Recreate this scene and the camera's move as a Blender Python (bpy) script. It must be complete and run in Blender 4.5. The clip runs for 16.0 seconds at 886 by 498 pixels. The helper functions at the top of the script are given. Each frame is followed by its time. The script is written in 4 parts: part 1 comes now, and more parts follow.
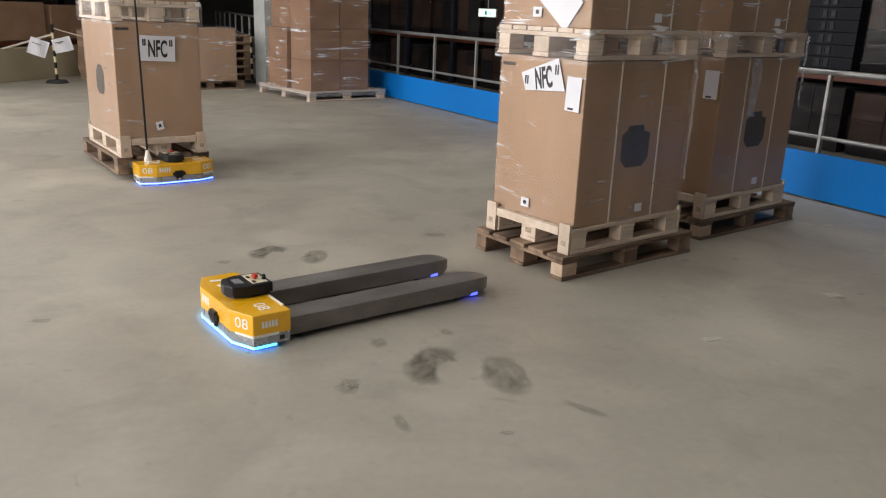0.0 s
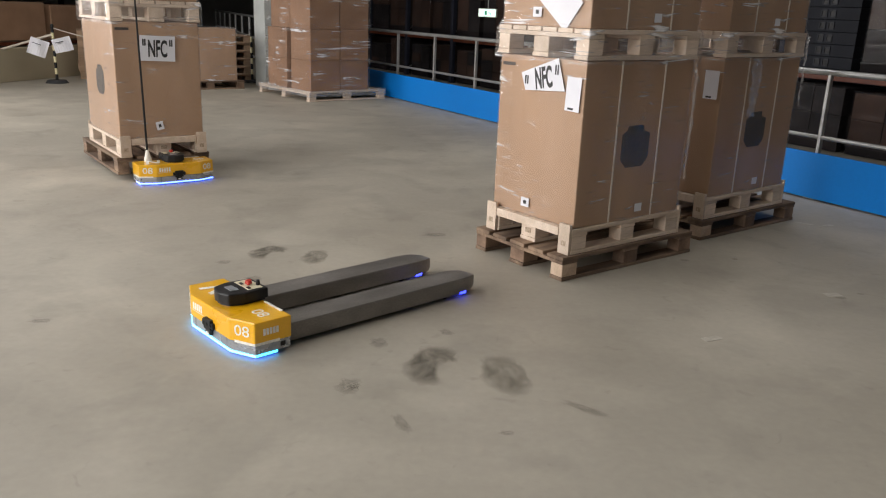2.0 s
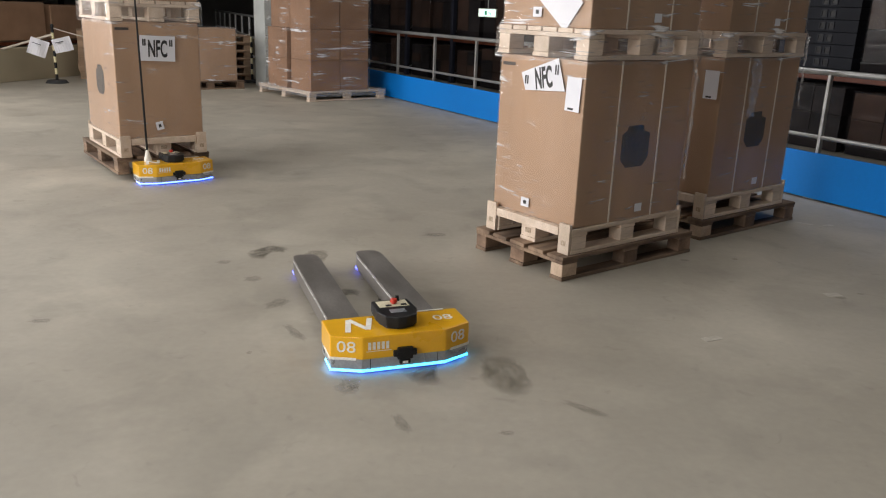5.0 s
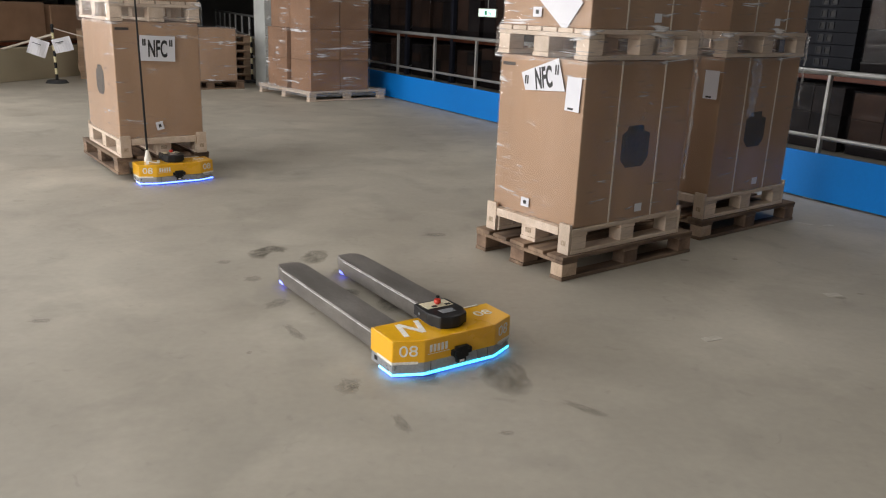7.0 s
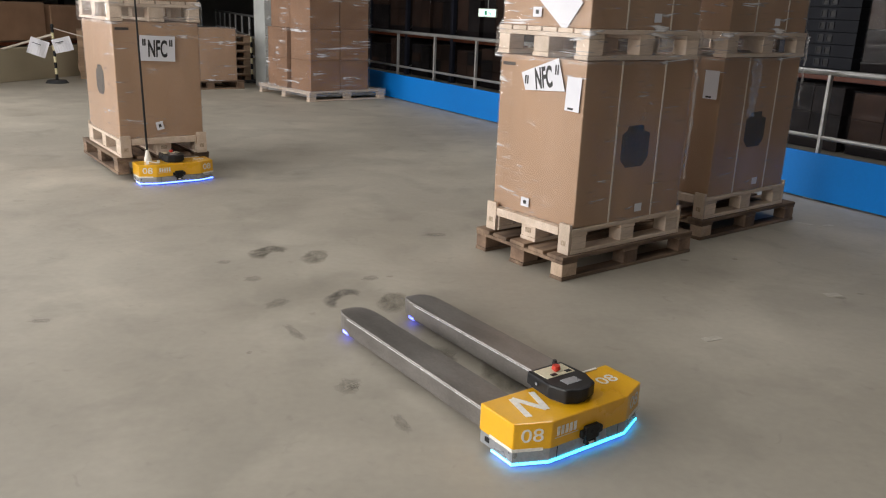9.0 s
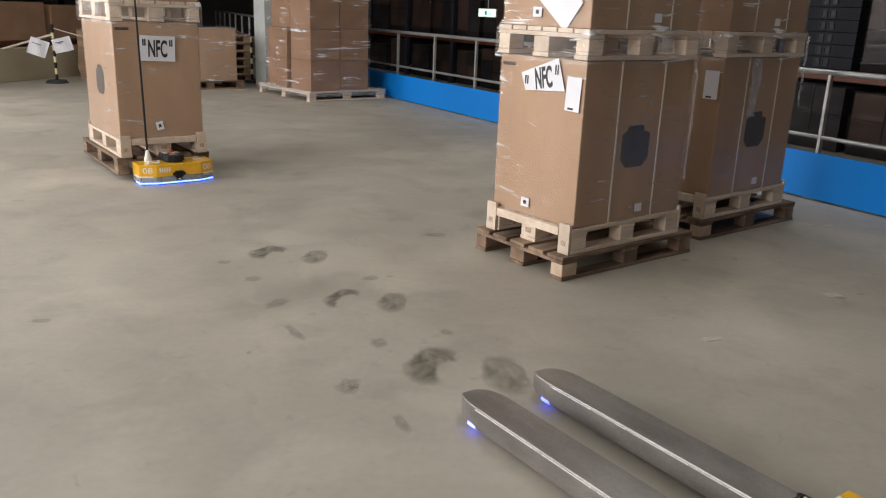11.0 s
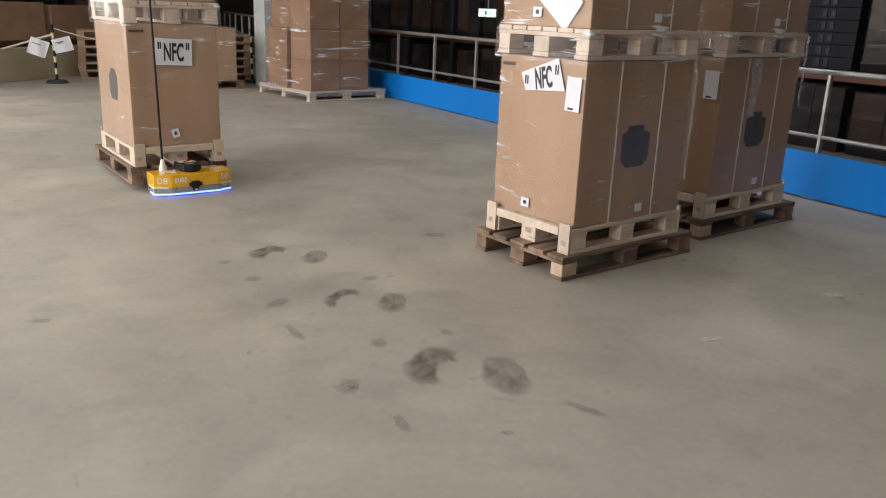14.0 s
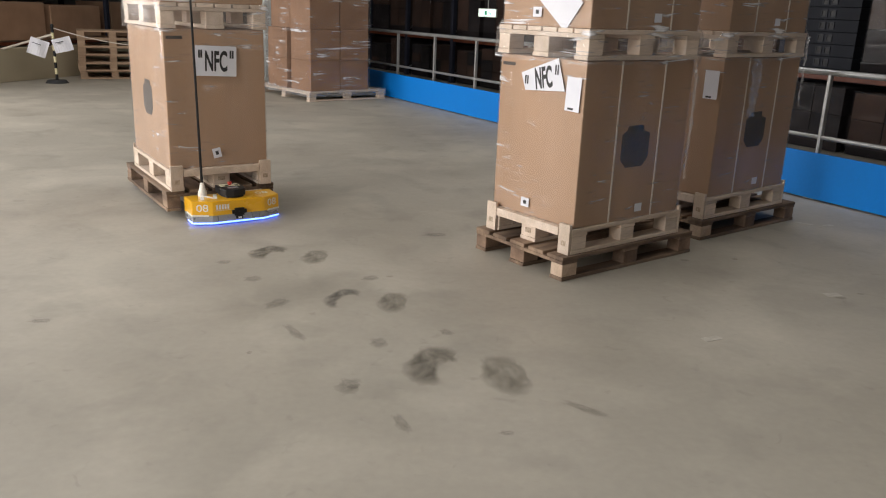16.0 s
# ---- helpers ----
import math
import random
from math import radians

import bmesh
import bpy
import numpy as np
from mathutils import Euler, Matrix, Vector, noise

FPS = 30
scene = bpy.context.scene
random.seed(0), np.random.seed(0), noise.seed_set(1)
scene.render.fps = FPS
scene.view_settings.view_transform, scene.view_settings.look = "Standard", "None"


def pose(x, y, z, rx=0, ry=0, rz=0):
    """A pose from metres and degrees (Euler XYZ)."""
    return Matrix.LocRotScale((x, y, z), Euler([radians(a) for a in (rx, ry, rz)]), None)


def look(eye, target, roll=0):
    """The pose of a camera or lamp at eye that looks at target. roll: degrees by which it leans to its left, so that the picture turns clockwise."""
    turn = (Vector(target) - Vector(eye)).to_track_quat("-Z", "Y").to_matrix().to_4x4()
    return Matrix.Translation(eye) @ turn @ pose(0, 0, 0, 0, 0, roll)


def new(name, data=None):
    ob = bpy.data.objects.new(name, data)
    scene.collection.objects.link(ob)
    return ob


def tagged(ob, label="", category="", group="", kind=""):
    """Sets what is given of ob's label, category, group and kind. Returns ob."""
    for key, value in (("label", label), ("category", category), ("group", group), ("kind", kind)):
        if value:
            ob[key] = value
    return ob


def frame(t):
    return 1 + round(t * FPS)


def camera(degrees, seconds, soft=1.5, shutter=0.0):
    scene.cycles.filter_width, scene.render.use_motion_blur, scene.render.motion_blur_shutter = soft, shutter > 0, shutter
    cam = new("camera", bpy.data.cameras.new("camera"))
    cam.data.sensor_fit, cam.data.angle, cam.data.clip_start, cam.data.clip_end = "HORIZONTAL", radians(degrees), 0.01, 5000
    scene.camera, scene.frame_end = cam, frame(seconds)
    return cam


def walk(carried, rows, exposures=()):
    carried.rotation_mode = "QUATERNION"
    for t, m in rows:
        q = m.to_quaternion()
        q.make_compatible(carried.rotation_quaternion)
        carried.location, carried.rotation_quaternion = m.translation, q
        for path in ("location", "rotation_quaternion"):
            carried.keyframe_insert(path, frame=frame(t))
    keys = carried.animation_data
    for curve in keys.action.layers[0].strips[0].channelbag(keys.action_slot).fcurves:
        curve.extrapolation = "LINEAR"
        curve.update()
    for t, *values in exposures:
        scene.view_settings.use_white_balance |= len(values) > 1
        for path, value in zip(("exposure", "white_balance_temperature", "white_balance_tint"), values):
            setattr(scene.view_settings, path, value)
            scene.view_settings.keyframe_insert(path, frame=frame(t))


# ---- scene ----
cam = camera(57.64, 16.0, soft=1.12)
EYE = (0.0, 0.0, 1.4948)
VIEW = look(EYE, (0.0, 10.0, -1.4949), 2.189)
walk(cam, [(0.0, VIEW), (16.0, VIEW)], exposures=[(0.0, -0.05), (4.0, -0.06), (7.0, -0.1), (9.0, -0.06), (11.5, 0.0), (16.0, 0.02)])

# ---- light: overcast sky, a long row of tall windows on the west side ----
world = bpy.data.worlds.new("overcast_sky")
scene.world = world
world.use_nodes = True
sky = world.node_tree.nodes.new("ShaderNodeTexSky")
sky.sky_type, sky.sun_disc = "NISHITA", False
sky.sun_elevation, sky.sun_rotation = radians(35), radians(250)
world.node_tree.links.new(sky.outputs[0], world.node_tree.nodes["Background"].inputs[0])
world.node_tree.nodes["Background"].inputs[1].default_value = 0.1

WINDOWS_W = [(-8.2, -4.2), (-3.4, 0.6), (1.4, 5.4), (8.2, 11.4)]
WALL_W, WALL_E, WALL_S, WALL_N, ROOF = -9.0, 15.0, -9.0, 30.0, 7.0


def window_light(x, y0, y1, z0, z1, power):
    lamp = bpy.data.lights.new("window_daylight", "AREA")
    lamp.shape, lamp.size, lamp.size_y = "RECTANGLE", y1 - y0, z1 - z0
    lamp.energy, lamp.color = power, (1.0, 0.97, 0.955)
    ob = new("window_daylight", lamp)
    c = ((y0 + y1) / 2, (z0 + z1) / 2)
    ob.matrix_world = look((x, c[0], c[1]), (x + 1, c[0], c[1] - 0.15))


for (y0, y1), power in zip(WINDOWS_W, (720, 520, 340, 310)):
    window_light(WALL_W + 0.05, y0, y1, 1.2, 5.2, power)


# daylight in the open loading door behind the camera
DOOR_S = (-3.0, -0.2, 2.6)
lamp = bpy.data.lights.new("door_daylight", "AREA")
lamp.shape, lamp.size, lamp.size_y = "RECTANGLE", DOOR_S[1] - DOOR_S[0], DOOR_S[2]
lamp.energy, lamp.color = 35.0, (1.0, 0.97, 0.94)
ob = new("door_daylight", lamp)
ob.matrix_world = look(((DOOR_S[0] + DOOR_S[1]) / 2, WALL_S + 0.05, DOOR_S[2] / 2), ((DOOR_S[0] + DOOR_S[1]) / 2, WALL_S + 1, DOOR_S[2] / 2))

# two overhead fill lamps in unseen ceiling openings, added to even the floor light
ROOF_FILL = [(-5.2, -3.8, -3.0, 13.0), (1.2, 2.4, 3.5, 10.5)]
for (x0, x1, y0, y1), glare in zip(ROOF_FILL, (9.5, 18.0)):
    lamp = bpy.data.lights.new("overhead_fill", "AREA")
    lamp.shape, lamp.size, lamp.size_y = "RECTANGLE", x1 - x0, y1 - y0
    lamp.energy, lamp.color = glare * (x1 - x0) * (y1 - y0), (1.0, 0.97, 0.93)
    ob = new("overhead_fill", lamp)
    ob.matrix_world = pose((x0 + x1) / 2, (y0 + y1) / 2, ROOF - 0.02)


# ---- materials ----
def mat(name, a, b, scale=6.0, rough=0.6, metal=0.0, bump=0.15, fine=90.0, vary=0.0, stretch=(1, 1, 1), coat=0.0, grain=1.0, spec=0.5):
    """Two tones by a coarse noise, a fine grain in tone, gloss and relief."""
    m = bpy.data.materials.new(name)
    m.use_nodes = True
    nt = m.node_tree
    n, l = nt.nodes, nt.links
    bs = n["Principled BSDF"]
    co = n.new("ShaderNodeTexCoord")
    mp = n.new("ShaderNodeMapping")
    mp.inputs["Scale"].default_value = stretch
    l.new(co.outputs["Object"], mp.inputs[0])
    n1 = n.new("ShaderNodeTexNoise")
    n1.inputs["Scale"].default_value, n1.inputs["Detail"].default_value = scale, 6
    n2 = n.new("ShaderNodeTexNoise")
    n2.inputs["Scale"].default_value, n2.inputs["Detail"].default_value = fine, 4
    for t in (n1, n2):
        l.new(mp.outputs[0], t.inputs["Vector"])
    ramp = n.new("ShaderNodeValToRGB")
    ramp.color_ramp.elements[0].position, ramp.color_ramp.elements[1].position = 0.34, 0.68
    ramp.color_ramp.elements[0].color, ramp.color_ramp.elements[1].color = (*a, 1), (*b, 1)
    l.new(n1.outputs[0], ramp.inputs[0])
    mr = n.new("ShaderNodeMapRange")
    mr.inputs["From Min"].default_value, mr.inputs["From Max"].default_value = 0.3, 0.7
    mr.inputs["To Min"].default_value, mr.inputs["To Max"].default_value = 1 - 0.12 * grain, 1 + 0.1 * grain
    l.new(n2.outputs[0], mr.inputs[0])
    hs = n.new("ShaderNodeHueSaturation")
    l.new(ramp.outputs[0], hs.inputs["Color"])
    if vary:
        oi = n.new("ShaderNodeObjectInfo")
        v2 = n.new("ShaderNodeMapRange")
        v2.inputs["To Min"].default_value, v2.inputs["To Max"].default_value = 1 - vary, 1 + vary
        l.new(oi.outputs["Random"], v2.inputs[0])
        mu = n.new("ShaderNodeMath")
        mu.operation = "MULTIPLY"
        l.new(mr.outputs[0], mu.inputs[0])
        l.new(v2.outputs[0], mu.inputs[1])
        l.new(mu.outputs[0], hs.inputs["Value"])
    else:
        l.new(mr.outputs[0], hs.inputs["Value"])
    l.new(hs.outputs[0], bs.inputs["Base Color"])
    rr = n.new("ShaderNodeMapRange")
    rr.inputs["To Min"].default_value, rr.inputs["To Max"].default_value = max(0.03, rough - 0.12), min(1, rough + 0.12)
    l.new(n1.outputs[0], rr.inputs[0])
    l.new(rr.outputs[0], bs.inputs["Roughness"])
    bs.inputs["Metallic"].default_value = metal
    bs.inputs["Coat Weight"].default_value = coat
    bs.inputs["Specular IOR Level"].default_value = spec
    bp = n.new("ShaderNodeBump")
    bp.inputs["Strength"].default_value, bp.inputs["Distance"].default_value = bump, 0.004
    l.new(n2.outputs[0], bp.inputs["Height"])
    l.new(bp.outputs[0], bs.inputs["Normal"])
    return m


def glow(name, colour, strength):
    m = bpy.data.materials.new(name)
    m.use_nodes = True
    bs = m.node_tree.nodes["Principled BSDF"]
    bs.inputs["Base Color"].default_value = (0.6, 0.7, 0.9, 1)
    bs.inputs["Emission Color"].default_value = (*colour, 1)
    bs.inputs["Emission Strength"].default_value = strength
    return m


def film_mat(name, haze, glint, scale=(2.2, 2.2, 24.0), sheen=1.0, spread=(0.56, 0.68), relief=0.35, cut=0.57):
    """Clear stretch film: haze and painted sheen in upright bands, painted glints on sparse white creases, and a glossy
    skin.
    """
    m = bpy.data.materials.new(name)
    m.use_nodes = True
    n, l = m.node_tree.nodes, m.node_tree.links
    n.remove(n["Principled BSDF"])
    out = n["Material Output"]
    co = n.new("ShaderNodeTexCoord")

    def field(size, stretch, detail, distortion=0.0, turn=(0, 0, 0)):
        mp = n.new("ShaderNodeMapping")
        mp.inputs["Scale"].default_value, mp.inputs["Rotation"].default_value = stretch, turn
        l.new(co.outputs["Object"], mp.inputs[0])
        t = n.new("ShaderNodeTexNoise")
        t.inputs["Scale"].default_value, t.inputs["Detail"].default_value, t.inputs["Distortion"].default_value = size, detail, distortion
        l.new(mp.outputs[0], t.inputs["Vector"])
        return t.outputs[0]

    def ranged(src, a, b, lo, hi):
        r = n.new("ShaderNodeMapRange")
        for key, v in (("From Min", a), ("From Max", b), ("To Min", lo), ("To Max", hi)):
            r.inputs[key].default_value = v
        l.new(src, r.inputs[0])
        return r.outputs[0]

    def two(op, a, b):
        k = n.new("ShaderNodeMath")
        k.operation = op
        for i, v in enumerate((a, b)):
            if isinstance(v, (int, float)):
                k.inputs[i].default_value = v
            else:
                l.new(v, k.inputs[i])
        return k.outputs[0]
    crease = field(1.6, scale, 8, 1.1, (0.12, 0.08, 0.0))
    sparse = ranged(field(2.4, (1, 1, 1.6), 3), spread[0], spread[1], 0.0, 1.0)
    bands = ranged(field(1.0, (6.0, 6.0, 0.7), 3, 0.4), 0.35, 0.7, haze * 0.3, haze)
    glints = two("MULTIPLY", ranged(crease, cut, cut + 0.12, 0.0, glint), sparse)
    cover = two("MAXIMUM", bands, glints)
    height = two("ADD", two("MULTIPLY", two("MULTIPLY", crease, sparse), 1.6), field(3.0, (1, 1, 0.5), 2))
    bp = n.new("ShaderNodeBump")
    bp.inputs["Strength"].default_value, bp.inputs["Distance"].default_value = relief, 0.02
    l.new(height, bp.inputs["Height"])
    fr = n.new("ShaderNodeFresnel")
    fr.inputs["IOR"].default_value = 1.45
    l.new(bp.outputs[0], fr.inputs["Normal"])
    gloss = two("MINIMUM", two("MULTIPLY", fr.outputs[0], sheen), 0.22)
    gl = n.new("ShaderNodeBsdfGlossy")
    gl.inputs["Roughness"].default_value = 0.2
    gl.inputs["Color"].default_value = (0.92, 0.93, 0.95, 1)
    l.new(bp.outputs[0], gl.inputs["Normal"])
    tr = n.new("ShaderNodeBsdfTransparent")
    di = n.new("ShaderNodeBsdfDiffuse")
    di.inputs["Color"].default_value = (0.78, 0.78, 0.8, 1)
    hazy = n.new("ShaderNodeMixShader")
    l.new(cover, hazy.inputs[0])
    l.new(tr.outputs[0], hazy.inputs[1])
    l.new(di.outputs[0], hazy.inputs[2])
    skin = n.new("ShaderNodeMixShader")
    l.new(gloss, skin.inputs[0])
    l.new(hazy.outputs[0], skin.inputs[1])
    l.new(gl.outputs[0], skin.inputs[2])
    l.new(skin.outputs[0], out.inputs["Surface"])
    return m


def floor_mat():
    """Power-floated concrete, worn and cloudy, with faint tyre scuffs."""
    m = mat("concrete_floor", (0.31, 0.28, 0.227), (0.39, 0.357, 0.295), 0.55, 0.55, 0, 0.02, 25, grain=0.3)
    n, l = m.node_tree.nodes, m.node_tree.links
    bs = n["Principled BSDF"]
    src = bs.inputs["Base Color"].links[0].from_socket
    co = [x for x in n if x.bl_idname == "ShaderNodeTexCoord"][0]
    prev = src
    for sc, lo, hi, dark, dist in ((2.3, 0.54, 0.72, 0.84, 0.4), (9.0, 0.64, 0.76, 0.84, 0.8), (0.9, 0.48, 0.66, 1.15, 0.8), (1.6, 0.52, 0.66, 1.1, 0.5), (0.7, 0.55, 0.65, 0.9, 1.4)):
        t = n.new("ShaderNodeTexNoise")
        t.inputs["Scale"].default_value, t.inputs["Detail"].default_value, t.inputs["Distortion"].default_value = sc, 8, dist
        l.new(co.outputs["Object"], t.inputs["Vector"])
        r = n.new("ShaderNodeMapRange")
        r.inputs["From Min"].default_value, r.inputs["From Max"].default_value = lo, hi
        r.inputs["To Min"].default_value, r.inputs["To Max"].default_value = 1.0, dark
        l.new(t.outputs[0], r.inputs[0])
        mx = n.new("ShaderNodeVectorMath")
        mx.operation = "SCALE"
        l.new(prev, mx.inputs[0])
        l.new(r.outputs[0], mx.inputs["Scale"])
        prev = mx.outputs[0]
    l.new(prev, bs.inputs["Base Color"])
    return m


def stain_mat(name, dark, bite=None, strength=0.6, wobble=0.32):
    """A soft-edged rubbed patch, one unit across in its own space; bite cuts a crescent from it."""
    m = bpy.data.materials.new(name)
    m.use_nodes = True
    n, l = m.node_tree.nodes, m.node_tree.links
    bs = n["Principled BSDF"]
    bs.inputs["Base Color"].default_value = (*dark, 1)
    bs.inputs["Roughness"].default_value = 0.6
    co = n.new("ShaderNodeTexCoord")
    no = n.new("ShaderNodeTexNoise")
    no.inputs["Scale"].default_value, no.inputs["Detail"].default_value, no.inputs["Distortion"].default_value = 3.6, 7, 0.7
    l.new(co.outputs["Object"], no.inputs["Vector"])

    def math_node(op, a, b):
        k = n.new("ShaderNodeMath")
        k.operation, k.use_clamp = op, False
        for i, v in enumerate((a, b)):
            if isinstance(v, (int, float)):
                k.inputs[i].default_value = v
            else:
                l.new(v, k.inputs[i])
        return k.outputs[0]

    def disc(cx, cy, r, soft, wob):
        d = n.new("ShaderNodeVectorMath")
        d.operation = "DISTANCE"
        l.new(co.outputs["Object"], d.inputs[0])
        d.inputs[1].default_value = (cx, cy, 0)
        e = math_node("ADD", d.outputs["Value"], math_node("MULTIPLY", math_node("SUBTRACT", no.outputs[0], 0.5), wob))
        r_ = n.new("ShaderNodeMapRange")
        r_.inputs["From Min"].default_value, r_.inputs["From Max"].default_value = r - soft, r
        r_.inputs["To Min"].default_value, r_.inputs["To Max"].default_value = 1, 0
        l.new(e, r_.inputs[0])
        return r_.outputs[0]
    a = disc(0, 0, 0.44, 0.1, wobble)
    if bite:
        a = math_node("MULTIPLY", a, math_node("SUBTRACT", 1.0, disc(*bite, 0.08, 0.1)))
    r2 = n.new("ShaderNodeMapRange")
    r2.inputs["From Min"].default_value, r2.inputs["From Max"].default_value = 0.3, 0.65
    r2.inputs["To Min"].default_value, r2.inputs["To Max"].default_value = 0.2, 1.0
    l.new(no.outputs[0], r2.inputs[0])
    a = math_node("MULTIPLY", math_node("MULTIPLY", a, r2.outputs[0]), strength)
    l.new(a, bs.inputs["Alpha"])
    return m


M = {}
M["floor"] = floor_mat()
M["plaster"] = mat("painted_wall", (0.2, 0.19, 0.18), (0.26, 0.25, 0.23), 1.5, 0.8)
M["beige"] = mat("beige_plinth", (0.42, 0.36, 0.25), (0.5, 0.43, 0.3), 1.2, 0.7)
M["ceiling"] = mat("ceiling_sheet", (0.22, 0.22, 0.21), (0.28, 0.28, 0.27), 1.0, 0.8)
M["column"] = mat("pale_grey_paint", (0.5, 0.52, 0.5), (0.6, 0.62, 0.6), 3, 0.6)
M["card"] = mat("corrugated_board", (0.34, 0.209, 0.122), (0.405, 0.255, 0.156), 3.5, 0.72, 0, 0.015, 140, stretch=(1, 1, 0.25), grain=0.15)
M["card_old"] = mat("brown_board", (0.25, 0.142, 0.085), (0.32, 0.186, 0.114), 3.0, 0.7, 0, 0.05, 80, vary=0.08, grain=0.35)
M["card_mid"] = mat("stored_brown_board", (0.34, 0.2, 0.122), (0.42, 0.255, 0.16), 3.0, 0.7, 0, 0.03, 80, vary=0.1, grain=0.3)
M["card_print"] = mat("board_print", (0.045, 0.034, 0.027), (0.075, 0.055, 0.042), 14, 0.6)
M["pine"] = mat("fresh_pine", (0.56, 0.44, 0.335), (0.68, 0.56, 0.455), 5, 0.7, 0, 0.4, 60, vary=0.16, stretch=(0.35, 2.5, 2.5))
M["dull_pine"] = mat("dulled_pine", (0.34, 0.22, 0.14), (0.46, 0.32, 0.21), 4, 0.8, 0, 0.3, 60, vary=0.15, stretch=(0.35, 2.5, 2.5))
M["oldwood"] = mat("weathered_pine", (0.1, 0.062, 0.04), (0.3, 0.205, 0.135), 5, 0.8, 0, 0.5, 60, vary=0.3, stretch=(0.35, 2.5, 2.5))
M["oldblock"] = mat("pallet_block", (0.11, 0.066, 0.042), (0.29, 0.19, 0.125), 7, 0.8, 0, 0.4, 60, vary=0.35)
M["paleblock"] = mat("pale_pallet_block", (0.36, 0.25, 0.17), (0.62, 0.48, 0.36), 6, 0.8, 0, 0.4, 60)
M["stamp"] = mat("burnt_stamp", (0.3, 0.22, 0.15), (0.5, 0.4, 0.3), 60, 0.8)
M["strap"] = mat("white_strap", (0.62, 0.55, 0.45), (0.7, 0.63, 0.53), 20, 0.4)
M["scrap"] = mat("dirty_scrap", (0.4, 0.37, 0.31), (0.5, 0.47, 0.41), 30, 0.6)
M["flag"] = mat("white_flag_paper", (0.8, 0.79, 0.84), (0.86, 0.85, 0.88), 4, 0.5, 0, 0.02, grain=0.1)
M["paper"] = mat("white_paper", (0.67, 0.67, 0.72), (0.73, 0.73, 0.77), 4, 0.5, 0, 0.03, grain=0.15)
M["ink"] = mat("black_ink", (0.02, 0.02, 0.022), (0.035, 0.035, 0.037), 30, 0.5)
M["film"] = film_mat("stretch_film", 0.05, 0.75, (2.2, 2.2, 24.0), 0.7, (0.48, 0.6))
M["film_heavy"] = film_mat("bunched_stretch_film", 0.08, 0.85, (1.6, 1.6, 20.0), 0.7, (0.4, 0.55), 0.4, 0.55)
M["film_hazy"] = film_mat("hazy_stretch_film", 0.07, 0.7, (2.2, 2.2, 20.0), 0.5, (0.47, 0.6), 0.2)
M["film_band"] = film_mat("streaked_stretch_film", 0.02, 0.9, (0.8, 0.8, 18.0), 0.9, (0.49, 0.6), 0.8, 0.52)
M["film_upright"] = film_mat("dull_stretch_film", 0.01, 0.16, (16.0, 16.0, 1.4), 0.35, (0.5, 0.62), 0.25)
M["film_tail"] = film_mat("crumpled_film", 0.3, 0.8, (9.0, 9.0, 14.0), 0.9, (0.4, 0.6), 0.8)
M["yellow"] = mat("yellow_enamel", (0.8, 0.405, 0.007), (0.87, 0.46, 0.011), 5, 0.3, 0, 0.02, 120, coat=0.7, grain=0.25)
M["steel"] = mat("fork_steel", (0.17, 0.156, 0.143), (0.27, 0.25, 0.23), 4, 0.4, 0.5, 0.15, 90, stretch=(0.8, 2, 2))
M["edge_glint"] = mat("edge_glint_steel", (0.7, 0.7, 0.7), (0.8, 0.8, 0.8), 8, 0.28, 0.45, 0.02, 90, grain=0.2)
M["grey"] = mat("grey_enamel", (0.36, 0.38, 0.41), (0.44, 0.46, 0.49), 6, 0.28, 0.55)
M["black"] = mat("black_plastic", (0.007, 0.007, 0.008), (0.014, 0.014, 0.015), 12, 0.42, 0, 0.05, spec=0.35)
M["panel"] = mat("cream_panel", (0.6, 0.55, 0.38), (0.68, 0.62, 0.45), 20, 0.5)
M["red"] = mat("red_plastic", (0.5, 0.03, 0.015), (0.62, 0.05, 0.02), 20, 0.35)
M["white"] = mat("white_marking", (0.78, 0.74, 0.66), (0.86, 0.83, 0.76), 14, 0.5)
M["rubber"] = mat("black_rubber", (0.018, 0.018, 0.018), (0.04, 0.04, 0.04), 12, 0.8)
M["blue"] = mat("blue_toe_board", (0.001, 0.2, 0.66), (0.002, 0.225, 0.73), 0.7, 0.5, 0, 0.03, 30, grain=0.25, spec=0.3)
M["rail"] = mat("galvanised_tube", (0.42, 0.42, 0.42), (0.56, 0.56, 0.55), 8, 0.35, 0.6)
M["orange"] = mat("orange_beam", (0.09, 0.022, 0.008), (0.13, 0.032, 0.012), 4, 0.5)
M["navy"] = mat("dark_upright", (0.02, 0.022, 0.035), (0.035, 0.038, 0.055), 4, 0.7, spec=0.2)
# goods on the racks: colours lowered to carry the shade there
M["shaded_load"] = mat("shade_toned_goods", (0.011, 0.009, 0.01), (0.024, 0.019, 0.019), 2.5, 0.75, vary=0.35, spec=0.15)
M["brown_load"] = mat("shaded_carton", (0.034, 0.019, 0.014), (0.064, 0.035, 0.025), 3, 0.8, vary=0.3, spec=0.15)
M["crate"] = mat("grey_crate_plastic", (0.015, 0.016, 0.021), (0.024, 0.026, 0.033), 4, 0.7, spec=0.2)
M["rim"] = mat("pale_crate_rim", (0.024, 0.025, 0.032), (0.04, 0.042, 0.052), 9, 0.6, spec=0.3)
M["yellowpost"] = mat("pale_yellow_band", (0.7, 0.62, 0.35), (0.78, 0.7, 0.45), 9, 0.5)
M["led"] = glow("cyan_led", (0.05, 0.62, 1.0), 4.0)
M["led_floor"] = glow("blue_floor_glow", (0.03, 0.1, 1.0), 3.5)
